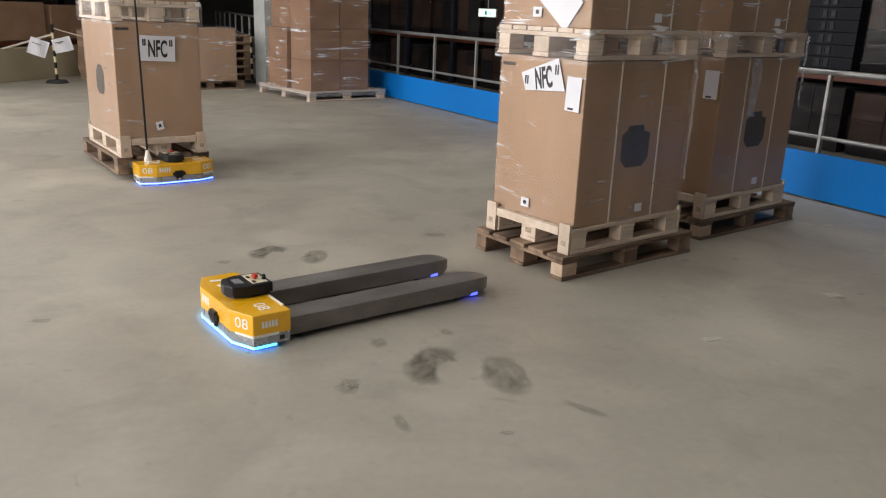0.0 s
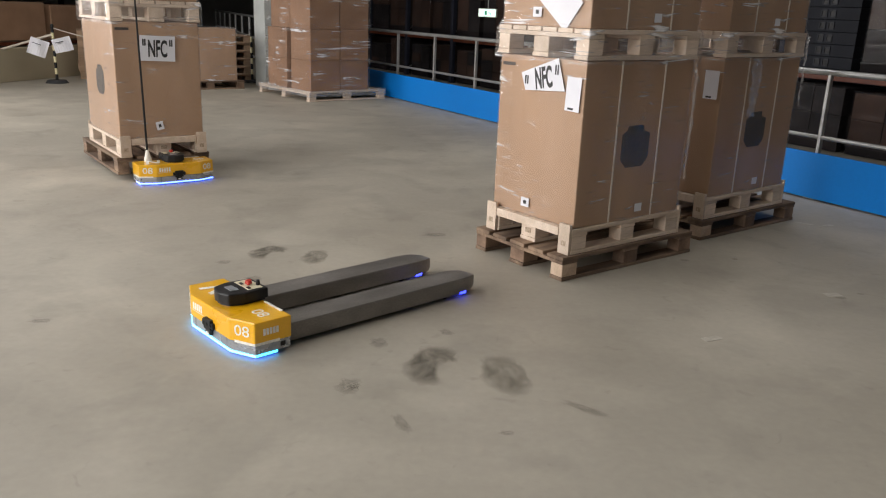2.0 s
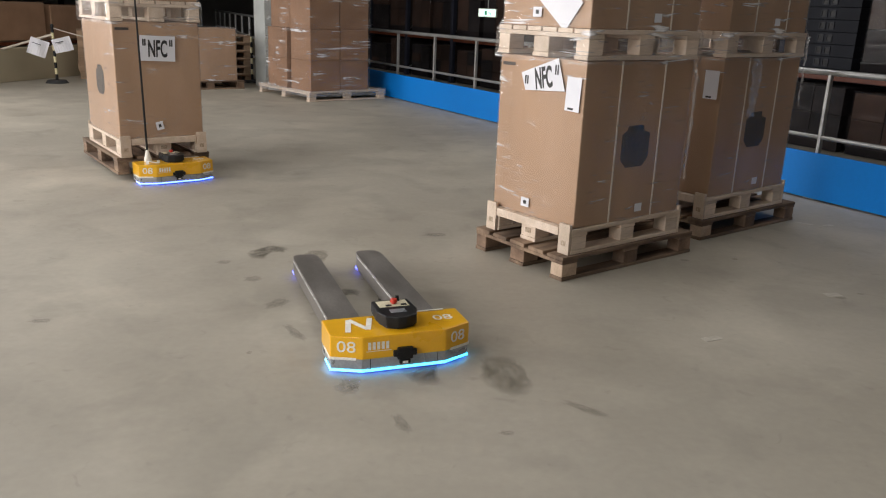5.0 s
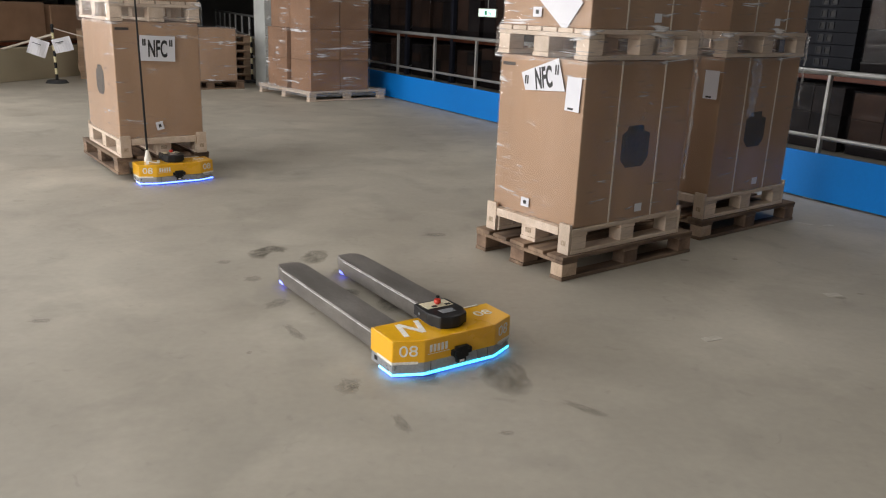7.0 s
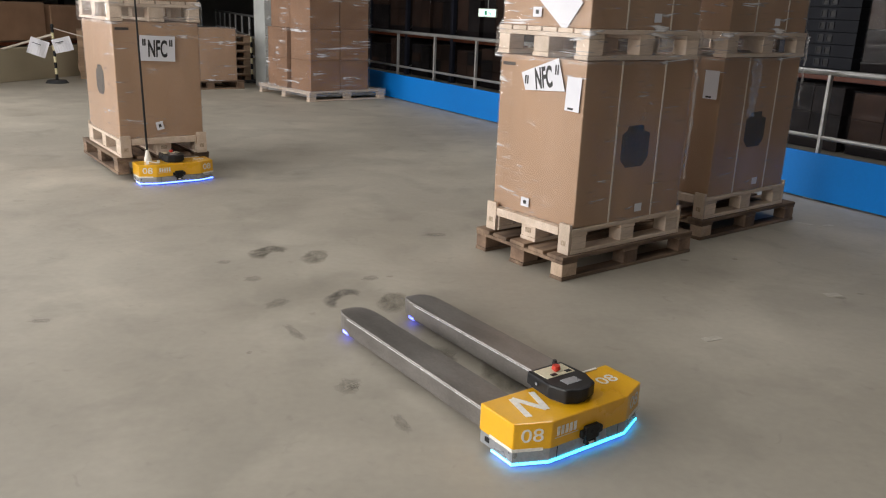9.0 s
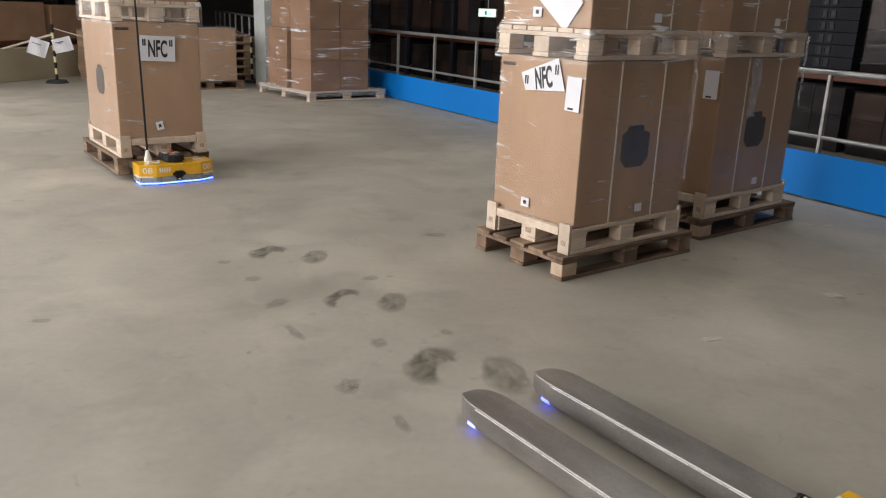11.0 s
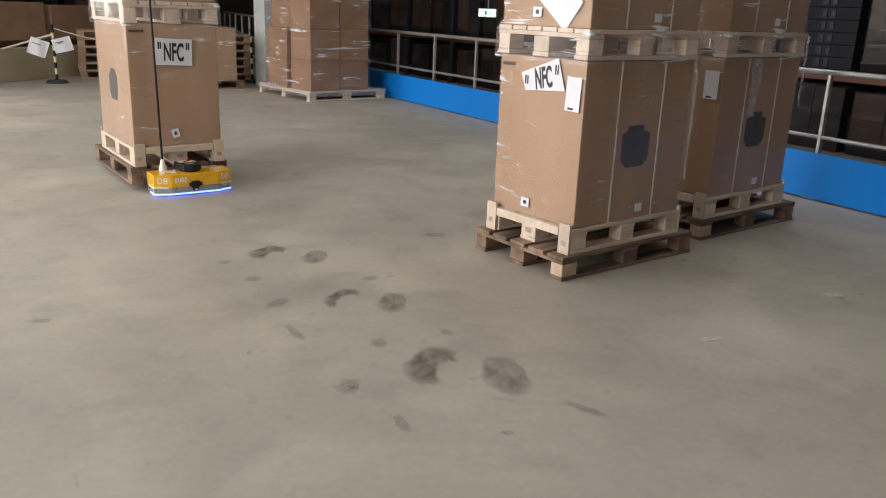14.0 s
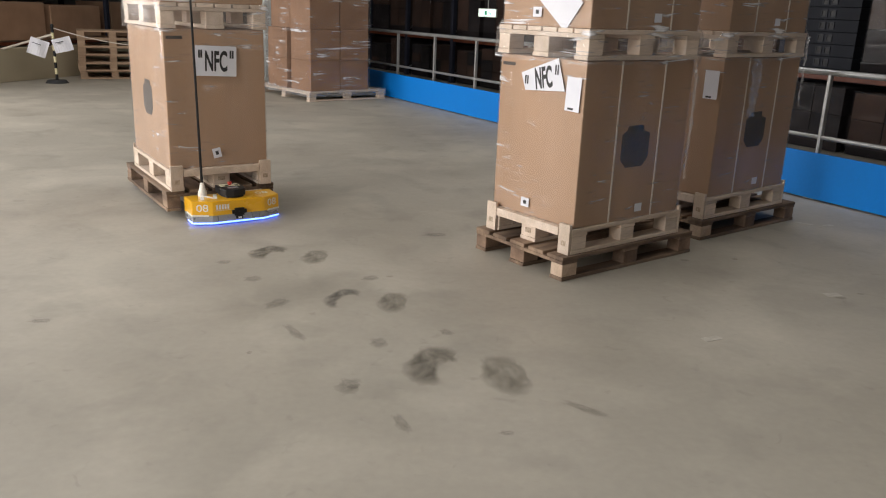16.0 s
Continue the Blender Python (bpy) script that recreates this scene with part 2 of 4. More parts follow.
M["led_b"] = glow("violet_blue_led", (0.1, 0.2, 1.0), 4.5)
M["led_deep"] = glow("deep_blue_led", (0.02, 0.04, 1.0), 4.0)
M["exit_ink"] = mat("green_sign_ink", (0.02, 0.28, 0.14), (0.03, 0.34, 0.18), 9, 0.5)
M["exit"] = glow("exit_sign_face", (0.55, 1.0, 0.75), 1.6)


# ---- shape helpers ----
def box(bm, x0, y0, z0, x1, y1, z1, bevel=0.0):
    r = bmesh.ops.create_cube(bm, size=1.0)
    vs = r["verts"]
    for v in vs:
        v.co = Vector((x0 + (v.co.x + 0.5) * (x1 - x0), y0 + (v.co.y + 0.5) * (y1 - y0), z0 + (v.co.z + 0.5) * (z1 - z0)))
    if bevel:
        es = list({e for v in vs for e in v.link_edges})
        bmesh.ops.bevel(bm, geom=es, offset=bevel, segments=2, profile=0.6, affect="EDGES")
    return bm


def boxed(*a):
    return box(bmesh.new(), *a)


def tube(bm, p, q, r, seg=12, r2=None):
    p, q = Vector(p), Vector(q)
    d = q - p
    m = Matrix.Translation((p + q) / 2) @ d.to_track_quat("Z", "Y").to_matrix().to_4x4()
    bmesh.ops.create_cone(bm, cap_ends=True, segments=seg, radius1=r, radius2=r if r2 is None else r2, depth=d.length, matrix=m)
    return bm


def prism(outline, z0, z1, bevel=0.0):
    """A flat outline raised from z0 to z1."""
    bm = bmesh.new()
    lo = [bm.verts.new((x, y, z0)) for x, y in outline]
    hi = [bm.verts.new((x, y, z1)) for x, y in outline]
    k = len(lo)
    bm.faces.new(lo[::-1])
    top = bm.faces.new(hi)
    for i in range(k):
        bm.faces.new((lo[i], lo[(i + 1) % k], hi[(i + 1) % k], hi[i]))
    if bevel:
        bmesh.ops.bevel(bm, geom=list(top.edges) + [e for e in bm.edges if abs(e.verts[0].co.z - e.verts[1].co.z) > 1e-6], offset=bevel, segments=2, profile=0.6, affect="EDGES")
    return bm


def mesh_of(bm, material, smooth=False):
    bmesh.ops.recalc_face_normals(bm, faces=bm.faces)
    me = bpy.data.meshes.new("mesh")
    bm.to_mesh(me)
    bm.free()
    me.materials.append(material)
    if smooth:
        for f in me.polygons:
            f.use_smooth = True
    return me


def part(name, bm, material, parent, label="", m=None, smooth=False):
    ob = new(name, bm if isinstance(bm, bpy.types.Mesh) else mesh_of(bm, material, smooth))
    ob.parent = parent
    if m is not None:
        ob.matrix_basis = m
    return tagged(ob, label)


def thing(name, label, category, m=None, group="", kind=""):
    ob = new(name)
    if m is not None:
        ob.matrix_basis = m
    return tagged(ob, label, category, group, kind)


def solid(name, bm, material, label, category, m=None, group="", kind="", smooth=False):
    ob = new(name, mesh_of(bm, material, smooth))
    if m is not None:
        ob.matrix_basis = m
    return tagged(ob, label, category, group, kind)


def lettering(text, size, material, depth=0.0006, squeeze=1.0, bold=0.0):
    """A mesh of raised letters, centred, facing +z."""
    cu = bpy.data.curves.new("letters", "FONT")
    cu.body, cu.size, cu.extrude, cu.offset = text, size, depth, bold
    cu.align_x, cu.align_y = "CENTER", "CENTER"
    tmp = new("letters", cu)
    bpy.context.view_layer.update()
    me = bpy.data.meshes.new_from_object(tmp.evaluated_get(bpy.context.evaluated_depsgraph_get()))
    bpy.data.objects.remove(tmp)
    for v in me.vertices:
        v.co.x *= squeeze
    me.materials.clear()
    me.materials.append(material)
    return me


def face(o, right, up):
    """The pose of a flat thing at o whose x runs along right and y along up."""
    r, u = Vector(right).normalized(), Vector(up).normalized()
    n = r.cross(u)
    return Matrix(((r.x, u.x, n.x, o[0]), (r.y, u.y, n.y, o[1]), (r.z, u.z, n.z, o[2]), (0, 0, 0, 1)))


# ---- the hall ----
def wall(name, x0, y0, x1, y1, z1=ROOF, holes=()):
    """An axis-aligned wall 0.3 m thick; holes are (from, to, sill, head) along its length."""
    bm = bmesh.new()
    along_y = abs(y1 - y0) > abs(x1 - x0)
    a, b = (y0, y1) if along_y else (x0, x1)

    def seg(s0, s1, za, zb):
        if s1 - s0 < 1e-4 or zb - za < 1e-4:
            return
        if along_y:
            box(bm, x0, s0, za, x1, s1, zb)
        else:
            box(bm, s0, y0, za, s1, y1, zb)
    cur = a
    for h0, h1, s, t in holes:
        seg(cur, h0, 0, z1)
        seg(h0, h1, 0, s)
        seg(h0, h1, t, z1)
        cur = h1
    seg(cur, b, 0, z1)
    return solid(name, bm, M["plaster"], "pale painted warehouse wall", "wall", kind="structure")


solid("floor", boxed(WALL_W, WALL_S, -0.2, WALL_E, WALL_N, 0.0), M["floor"], "worn grey-beige power-floated concrete warehouse floor", "floor", kind="structure")
wall("wall_west", WALL_W - 0.3, WALL_S, WALL_W, WALL_N, holes=[(a, b, 1.2, 5.2) for a, b in WINDOWS_W])
wall("wall_east", WALL_E, WALL_S, WALL_E + 0.3, WALL_N)
wall("wall_south", WALL_W - 0.3, WALL_S - 0.3, WALL_E + 0.3, WALL_S, holes=[(DOOR_S[0], DOOR_S[1], 0.0, DOOR_S[2])])
wall("wall_north", WALL_W - 0.3, WALL_N, WALL_E + 0.3, WALL_N + 0.3)
# ceiling, left open where the added overhead fill lamps sit
bm = bmesh.new()
cuts = [WALL_W - 0.3] + [v for r in ROOF_FILL for v in r[:2]] + [WALL_E + 0.3]
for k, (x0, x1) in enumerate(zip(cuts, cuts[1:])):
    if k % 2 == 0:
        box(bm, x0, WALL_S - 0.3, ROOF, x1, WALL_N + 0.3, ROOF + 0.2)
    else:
        r = ROOF_FILL[k // 2]
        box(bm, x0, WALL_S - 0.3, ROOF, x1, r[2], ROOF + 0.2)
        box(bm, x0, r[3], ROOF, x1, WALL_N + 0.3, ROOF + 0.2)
solid("ceiling", bm, M["ceiling"], "plain sheet-metal warehouse ceiling with two added fill-light openings", "ceiling", kind="structure")


# ---- wooden pallets ----
def pallet(name, label, length, width, height, wood, block_wood, m, group, ears=0.0, boards=5, corner_wood=None):
    """Deck boards along x on three cross boards, nine blocks and three runners; origin at a bottom corner."""
    p = thing(name, label, "pallet", m, group)
    t = 0.022 * height / 0.144
    gap = 0.035 if boards == 5 else 0.012
    bw = (width - gap * (boards - 1)) / boards
    rnd = random.Random(len(name) + int(1000 * length))
    for i in range(boards):
        y = i * (bw + gap)
        part("deck_board", boxed(0, y, height - t, length, y + bw, height, 0.003), wood, p)
    for x in (0, (length - 0.13) / 2, length - 0.13):
        part("cross_board", boxed(x, 0.002, height - 2 * t, x + 0.13, width - 0.002, height - t - 0.001, 0.003), wood, p)
    ws = (0.1, 0.13, 0.1)
    ys = (0.0, (width - 0.13) / 2, width - 0.1)
    for i, (y, w) in enumerate(zip(ys, ws)):
        part("runner", boxed(0.001, y, 0, length - 0.001, y + w, t, 0.003), wood, p)
        for k, x in enumerate((0, (length - 0.13) / 2, length - 0.13)):
            j = rnd.uniform(-0.004, 0.004)
            part("block", boxed(x + 0.003 + max(j, 0), y + 0.003, t + 0.0005, x + 0.127 + min(j, 0), y + w - 0.003, height - 2 * t - 0.0005, 0.006), corner_wood if corner_wood and i == k == 0 else block_wood, p)
    if ears:
        for y, w in ((0.0, 0.09), ((width - 0.13) / 2, 0.13), (width - 0.09, 0.09)):
            part("stamp", boxed(-0.0235 if w < 0.1 else 0.0012, y + w * 0.3, 0.05, -0.0215 if w < 0.1 else 0.0026, y + w * 0.7, 0.08), M["stamp"], p, "faint burnt stamp")
        for x in (-0.022, length + 0.002):
            for y, w in ((0.0, 0.09), (width - 0.09, 0.09)):
                part("corner_stop", boxed(x, y + 0.002, 0.0, x + 0.02, y + w - 0.002, height + ears, 0.003), wood, p)
            part("end_board", boxed(x, 0.094, height - 0.05, x + 0.02, width - 0.094, height, 0.003), wood, p)
    return p


# ---- cartons ----
def carton(label, length, width, height, m, group, film="film", low=-0.02, straps=True, print_patch=True, sheets=(), fold=True):
    """A tall wrapped carton; origin at a bottom corner, x along its long side. sheets: (kind, side, along, up, turn, width, height)."""
    c = thing("carton", label, "carton", m, group)
    body = part("body", boxed(0, 0, 0.001, length, width, height, 0.008), M["card"], c)
    if straps:
        for x in (0.31 * length, 0.72 * length):
            bm = bmesh.new()
            for y0, y1 in ((-0.004, -0.001), (width + 0.001, width + 0.004)):
                box(bm, x - 0.006, y0, 0.003, x + 0.006, y1, height - 0.001)
            box(bm, x - 0.006, -0.004, height - 0.0005, x + 0.006, width + 0.004, height + 0.002)
            part("strap", bm, M["strap"], c, "thin pale packing strap")
    if print_patch:
        for y, s in ((-0.0025, 1), (width + 0.0025, -1)):
            oc = [(0.5 * length + rx * 0.125, rz * 0.125) for rx, rz in ((-0.6, -1), (0.6, -1), (1, -0.6), (1, 0.6), (0.55, 0.72), (0.5, 1), (-0.6, 1), (-0.65, 0.8), (-1, 0.6), (-1, -0.6))]
            bm = bmesh.new()
            bm.faces.new([bm.verts.new((x, y, 0.475 * height + z)) for x, z in oc])
            r = bmesh.ops.extrude_face_region(bm, geom=bm.faces[:])
            for v in r["geom"]:
                if isinstance(v, bmesh.types.BMVert):
                    v.co.y += 0.0015 * s
            patch_ = part("printed_patch", bm, M["card_print"], c, "dark octagonal print")
            for x0, x1, z0, z1 in ((-0.045, 0.055, 0.088, 0.118), (-0.1, 0.1, 0.06, 0.068), (-0.06, 0.06, 0.0, 0.012), (-0.05, 0.07, -0.05, -0.042)):
                ya = y - 0.0008 * s if s > 0 else y - 0.0016
                part("printed_line", boxed(0.5 * length + x0, min(ya, ya + 0.0007), 0.475 * height + z0, 0.5 * length + x1, max(ya, ya + 0.0007), 0.475 * height + z1), M["ink"], patch_)
    # brand bar on the narrow side, a plain dark bar
    part("printed_mark", boxed(-0.002, width - 0.13, height - 0.065, 0.001, width - 0.02, height - 0.045), M["card_print"], c, "small dark printed bar")
    if fold:
        part("stretch_film", wrap(length, width, height, low), M[film], c, "clear creased stretch film", smooth=True).visible_shadow = False
    for kind, side, along, up, turn, w, h in sheets:
        folded = kind == "NFC_folded"
        if side == "end":
            f = face((-0.012, width - along, up), (0, -1, 0), (0, 0, 1))
        else:
            f = face((along, -0.012, up), (1, 0, 0), (0, 0, 1))
        f = f @ pose(0, 0, 0, 0, 0, turn)
        sheet = part("label_tag" if "tag" in kind else "paper_sheet", prism([(-0.133, -0.082), (0.19, -0.06), (0.123, 0.12), (-0.174, 0.017)], 0, 0.002) if folded else boxed(-w / 2, -h / 2, 0, w / 2, h / 2, 0.0012), M["paper"], c, "small white label" if "tag" in kind else "white paper sheet", m=f)
        if folded:
            part("lettering", lettering('NFC', 0.165, M["ink"], squeeze=0.44, bold=0.005), None, sheet, m=pose(0.015, -0.004, 0.003, 0, 0, 11))
            for sx, sy, sh in ((-0.125, -0.02, 0.05), (0.118, 0.055, 0.055)):
                bm = bmesh.new()
                for dx in (-0.009, 0.009):
                    box(bm, sx + dx - 0.0055, sy - sh / 2, 0.0018, sx + dx + 0.0055, sy + sh / 2, 0.003)
                part("quotation_mark", bm, M["ink"], sheet)
        elif kind == "NFC":
            part("lettering", lettering('NFC', h * 0.92, M["ink"], squeeze=0.44, bold=0.005), None, sheet, m=pose(0, -0.008, 0.0018))
            for sx in (-1, 1):
                bm = bmesh.new()
                for dx in (-0.008, 0.008):
                    box(bm, sx * w * 0.38 + dx - 0.006, h * 0.1, 0.0012, sx * w * 0.38 + dx + 0.006, h * 0.36, 0.002)
                part("quotation_mark", bm, M["ink"], sheet)
        elif kind == "tag":
            part("symbol", boxed(-w * 0.18, -h * 0.2, 0.0012, w * 0.18, h * 0.2, 0.0018), M["ink"], sheet)
        elif kind == "pouch":
            part("printed_bar", boxed(-w * 0.3, -h * 0.46, 0.0012, w * 0.1, -h * 0.40, 0.0018), M["ink"], sheet)
    return c


def wrap(length, width, height, low=-0.02):
    """A loose skin of film round the four sides, with shallow creases and a tail below."""
    bm = bmesh.new()
    o = 0.007
    rad = 0.011
    cor = [(-o, -o), (length + o, -o), (length + o, width + o), (-o, width + o)]
    nseg, rows = 14, 26
    pts = []
    for i in range(4):
        (x0, y0), (x1, y1) = cor[i], cor[(i + 1) % 4]
        d = Vector((x1 - x0, y1 - y0, 0)).normalized()
        out = Vector((d.y, -d.x, 0))
        a = Vector((x0, y0, 0)) + d * rad
        b = Vector((x1, y1, 0)) - d * rad
        for k in range(nseg + 1):
            p = a.lerp(b, k / nseg)
            pts.append((p.x, p.y, (out.x, out.y), k in (0, nseg)))
        for k in (1, 2):
            w = out * math.cos(k * math.pi / 6) + d * math.sin(k * math.pi / 6)
            p = b - out * rad + w * rad
            pts.append((p.x, p.y, (w.x, w.y), True))
    grid = []
    for r in range(rows + 1):
        z = low + (height + 0.03 - low) * r / rows
        row = []
        for x, y, nn, edge in pts:
            nv = Vector((nn[0], nn[1], 0)).normalized()
            flare = 0.026 * min(1.0, max(0.0, (0.015 - z) / 0.03)) if low < -0.1 else 0.0
            x += flare * ((x > length) - (x < 0))
            y += flare * ((y > width) - (y < 0))
            w = 0.0 if edge else 0.004 * max(0, noise.noise(Vector((x * 5, y * 5, z * 16))))
            row.append(bm.verts.new((x + nv.x * w, y + nv.y * w, z + 0.006 * noise.noise(Vector((x * 3, y * 3, z * 9))))))
        grid.append(row)
    k = len(pts)
    for r in range(rows):
        for i in range(k):
            bm.faces.new((grid[r][i], grid[r][(i + 1) % k], grid[r + 1][(i + 1) % k], grid[r + 1][i]))
    return bm


BROWN_H, LIGHT_H, CART_H = 0.144, 0.150, 0.956
PILE = "cartons stacked on pallets"
NFC_END = [("NFC_folded", "end", 0.375, 0.835, 0, 0.3, 0.17), ("pouch", "end", 0.63, 0.765, -2, 0.11, 0.19), ("tag", "end", 0.3, 0.08, 0, 0.07, 0.055)]


def pile(base, light_off, sheets, upper_sheets, side_tags, yaw2=0.73):
    brown = pallet("pallet", "dark weathered wooden pallet on the concrete floor", 1.2, 0.79, BROWN_H, M["oldwood"], M["oldblock"], base, "dark wooden pallets", corner_wood=M["paleblock"])
    m = base @ pose(light_off[0], light_off[1], BROWN_H, 0, 0, yaw2)
    pallet("pallet", "pale fresh pine pallet on a darker pallet under a wrapped carton", 0.99, 0.735, LIGHT_H, M["pine"], M["pine"], m, "pale pine pallets", ears=0.03, boards=6)
    m2 = m @ pose(0.02, 0.015, LIGHT_H)
    carton("tall brown cardboard carton wrapped in clear stretch film on a pallet", 0.955, 0.705, CART_H - 0.005, m2, PILE, sheets=sheets + side_tags)
    m3 = m @ pose(0, 0, LIGHT_H + CART_H)
    pallet("pallet", "pale pine pallet wrapped in film on top of a carton", 0.99, 0.735, 0.165, M["pine"], M["pine"], m3, "pale pine pallets", ears=0.0, boards=6)
    m4 = m3 @ pose(0.02, 0.015, 0.165)
    carton("upper brown cardboard carton wrapped in stretch film on a pallet", 0.955, 0.705, CART_H - 0.005, m4, PILE, low=-0.19, film="film_heavy", sheets=upper_sheets + side_tags)
    return brown


SIDE_TAG = [("blank_tag", "side", 0.55, 0.07, 0, 0.065, 0.05)]
NEAR = pose(0.691, 4.4246, 0, 0, 0, 37.36)
pile(NEAR, (0.081, 0.02), NFC_END, [("plain", "end", 0.47, 0.15, -38, 0.3, 0.2), ("tag", "end", 0.3, 0.08, 0, 0.07, 0.055)], SIDE_TAG)
FAR_PILE = pose(1.795, 5.44, 0, 0, 0, 37.8)
pile(FAR_PILE, (0.05, 0.02), [("pouch", "end", 0.63, 0.77, 0, 0.11, 0.19)], [], SIDE_TAG)


# ---- automated pallet truck ----
def number(body, m, size=0.078):
    part("number", lettering("08", size, M["white"], squeeze=1.2, bold=0.0002), None, body, "white number", m=m)


def truck(label, fork_top, m, led):
    """Low two-fork truck; origin on the floor midway along the rear of its hood, front towards +x."""
    v = thing("automated_pallet_truck", label, "pallet truck", m, "automated pallet trucks")
    hw, ls, lf, fw, top, seam = 0.312, 0.182, 0.236, 0.185, 0.171, 0.071
    out = [(0, -hw), (ls, -hw), (lf, -fw), (lf, fw), (ls, hw), (0, hw)]
    hood = part("hood", prism(out, seam, top, 0.006), M["yellow"], v, "yellow enamelled hood")
    ins = [(0.004, -hw + 0.004), (ls - 0.003, -hw + 0.004), (lf - 0.005, -fw - 0.001), (lf - 0.005, fw + 0.001), (ls - 0.003, hw - 0.004), (0.004, hw - 0.004)]
    part("skirt", prism(ins, 0.022, seam, 0.0), M["grey"], v, "grey metal skirt")
    # glowing strip under the front rim
    def strip(o, i, z0, z1):
        bm = bmesh.new()
        vs = [[bm.verts.new((x, y, z)) for x, y in ring] for z, ring in ((z0, o), (z1, o), (z0, i), (z1, i))]
        for k in range(len(o) - 1):
            for a, b in ((0, 1), (3, 2), (1, 3), (2, 0)):
                bm.faces.new((vs[a][k], vs[a][k + 1], vs[b][k + 1], vs[b][k]))
        for k in (0, len(o) - 1):
            bm.faces.new((vs[0][k], vs[1][k], vs[3][k], vs[2][k]))
        return bm
    o = [(0.07, -hw + 0.001), (ls - 0.001, -hw + 0.001), (lf - 0.001, -fw), (lf - 0.001, fw), (ls - 0.001, hw - 0.001), (0.07, hw - 0.001)]
    i = [(0.07, -hw + 0.014), (ls - 0.006, -hw + 0.014), (lf - 0.014, -fw + 0.004), (lf - 0.014, fw - 0.004), (ls - 0.006, hw - 0.014), (0.07, hw - 0.014)]
    light = part("light_strip", strip(o, i, 0.0125, 0.0215), M[led], v, "glowing blue light strip")
    # second strip, added only to cast a bluer glow on the floor
    o2, i2 = [(x * 0.985, y * 0.985) for x, y in o], [(x * 0.975, y * 0.975) for x, y in i]
    part("added_floor_glow", strip(o2, i2, 0.009, 0.012), M["led_floor"], light, "added deep blue glow that tints the floor")
    # white reflective trim along the lower hood edge at both corners
    for s in (-1, 1):
        t = [(0.06, s * (hw + 0.0015)), (ls + 0.0005, s * (hw + 0.0015)), (lf - 0.01, s * (fw + 0.0262))]
        u = [(0.06, s * (hw - 0.002)), (ls - 0.002, s * (hw - 0.002)), (lf - 0.014, s * (fw + 0.024))]
        part("reflector", strip(t, u, seam - 0.006, seam + 0.006), M["white"], hood, "white reflective strip")
    # numbers on the top and on both corner faces
    number(hood, face((0.1, 0.215, top + 0.0008), (0, 1, 0), (-1, 0, 0)))
    for s in (-1, 1):
        d = Vector((lf - ls, -s * (hw - fw), 0)).normalized() * -s
        c = ((ls + lf) / 2 + 0.0008, s * ((hw + fw) / 2 + 0.0006), 0.122)
        number(hood, face(c, (d.x, d.y, 0) if s < 0 else (d.x, d.y, 0), (0, 0, 1)), 0.07)
    # two plain bars for the maker's name on the front and side, a zigzag mark on top
    bar = lambda w, h: boxed(-w / 2, -h / 2, 0, w / 2, h / 2, 0.0008)
    for y in (-0.115,):
        for k in range(5):
            part("name_bar", bar(0.013, 0.034), M["white"], hood, "white lettering bar", m=face((lf + 0.0004, y - 0.04 + 0.0195 * k, 0.128), (0, 1, 0), (0, 0, 1)))
    part("name_rule", boxed(lf + 0.0003, -0.17, 0.103, lf + 0.0012, -0.06, 0.1055), M["white"], hood, "thin white rule")
    for k in range(5):
        part("name_bar", bar(0.012, 0.03), M["white"], hood, "white lettering bar", m=face((0.135 - 0.016 * k, hw + 0.0004, 0.122), (-1, 0, 0), (0, 0, 1)))
    zig = bmesh.new()
    pts = [(0.168, -0.232), (0.035, -0.2), (0.158, -0.142), (0.03, -0.103)]
    for k, ((x0, y0), (x1, y1)) in enumerate(zip(pts, pts[1:])):
        h = top + 0.0005 + 0.0011 * (k % 2)
        d = Vector((x1 - x0, y1 - y0, 0))
        nn = Vector((-d.y, d.x, 0)).normalized() * 0.012
        q = [Vector((x0, y0, h)) - nn, Vector((x1, y1, h)) - nn, Vector((x1, y1, h)) + nn, Vector((x0, y0, h)) + nn]
        zig.faces.new([zig.verts.new(a) for a in q])
    r = bmesh.ops.extrude_face_region(zig, geom=zig.faces[:])
    for e in r["geom"]:
        if isinstance(e, bmesh.types.BMVert):
            e.co.z += 0.0008
    part("painted_mark", zig, M["white"], hood, "white zigzag mark")
    part("rear_lip", boxed(0.004, 0.1, top + 0.0005, 0.014, 0.25, top + 0.004), M["white"], hood, "pale strip")
    # front sensor
    sen = bmesh.new()
    box(sen, lf - 0.01, -0.052, 0.072, lf + 0.014, 0.052, 0.1, 0.006)
    box(sen, lf - 0.01, -0.034, 0.058, lf + 0.016, 0.034, 0.112, 0.006)
    sensor = part("front_sensor", sen, M["black"], v, "black front sensor")
    part("bracket", boxed(lf - 0.006, -0.024, 0.036, lf + 0.012, 0.024, 0.056, 0.004), M["black"], sensor)
    part("lamp_window", boxed(lf + 0.0121, -0.012, 0.04, lf + 0.0135, 0.012, 0.05), M["white"], sensor)
    for y in (-0.03, 0.0, 0.03):
        part("lens", tube(bmesh.new(), (lf + 0.012, y, 0.086), (lf + 0.0185, y, 0.086), 0.009), M["black"], sensor)
    # seams of the front bumper and small side vents
    for s in (-1, 1):
        part("bumper_seam", boxed(lf - 0.0052, s * 0.15 - 0.0015, 0.024, lf - 0.0042, s * 0.15 + 0.0015, seam - 0.001), M["black"], v)
        part("side_socket", boxed(0.03, s * (hw - 0.0035) - 0.0008, 0.036, 0.055, s * (hw - 0.0035) + 0.0008, 0.056), M["black"], v)
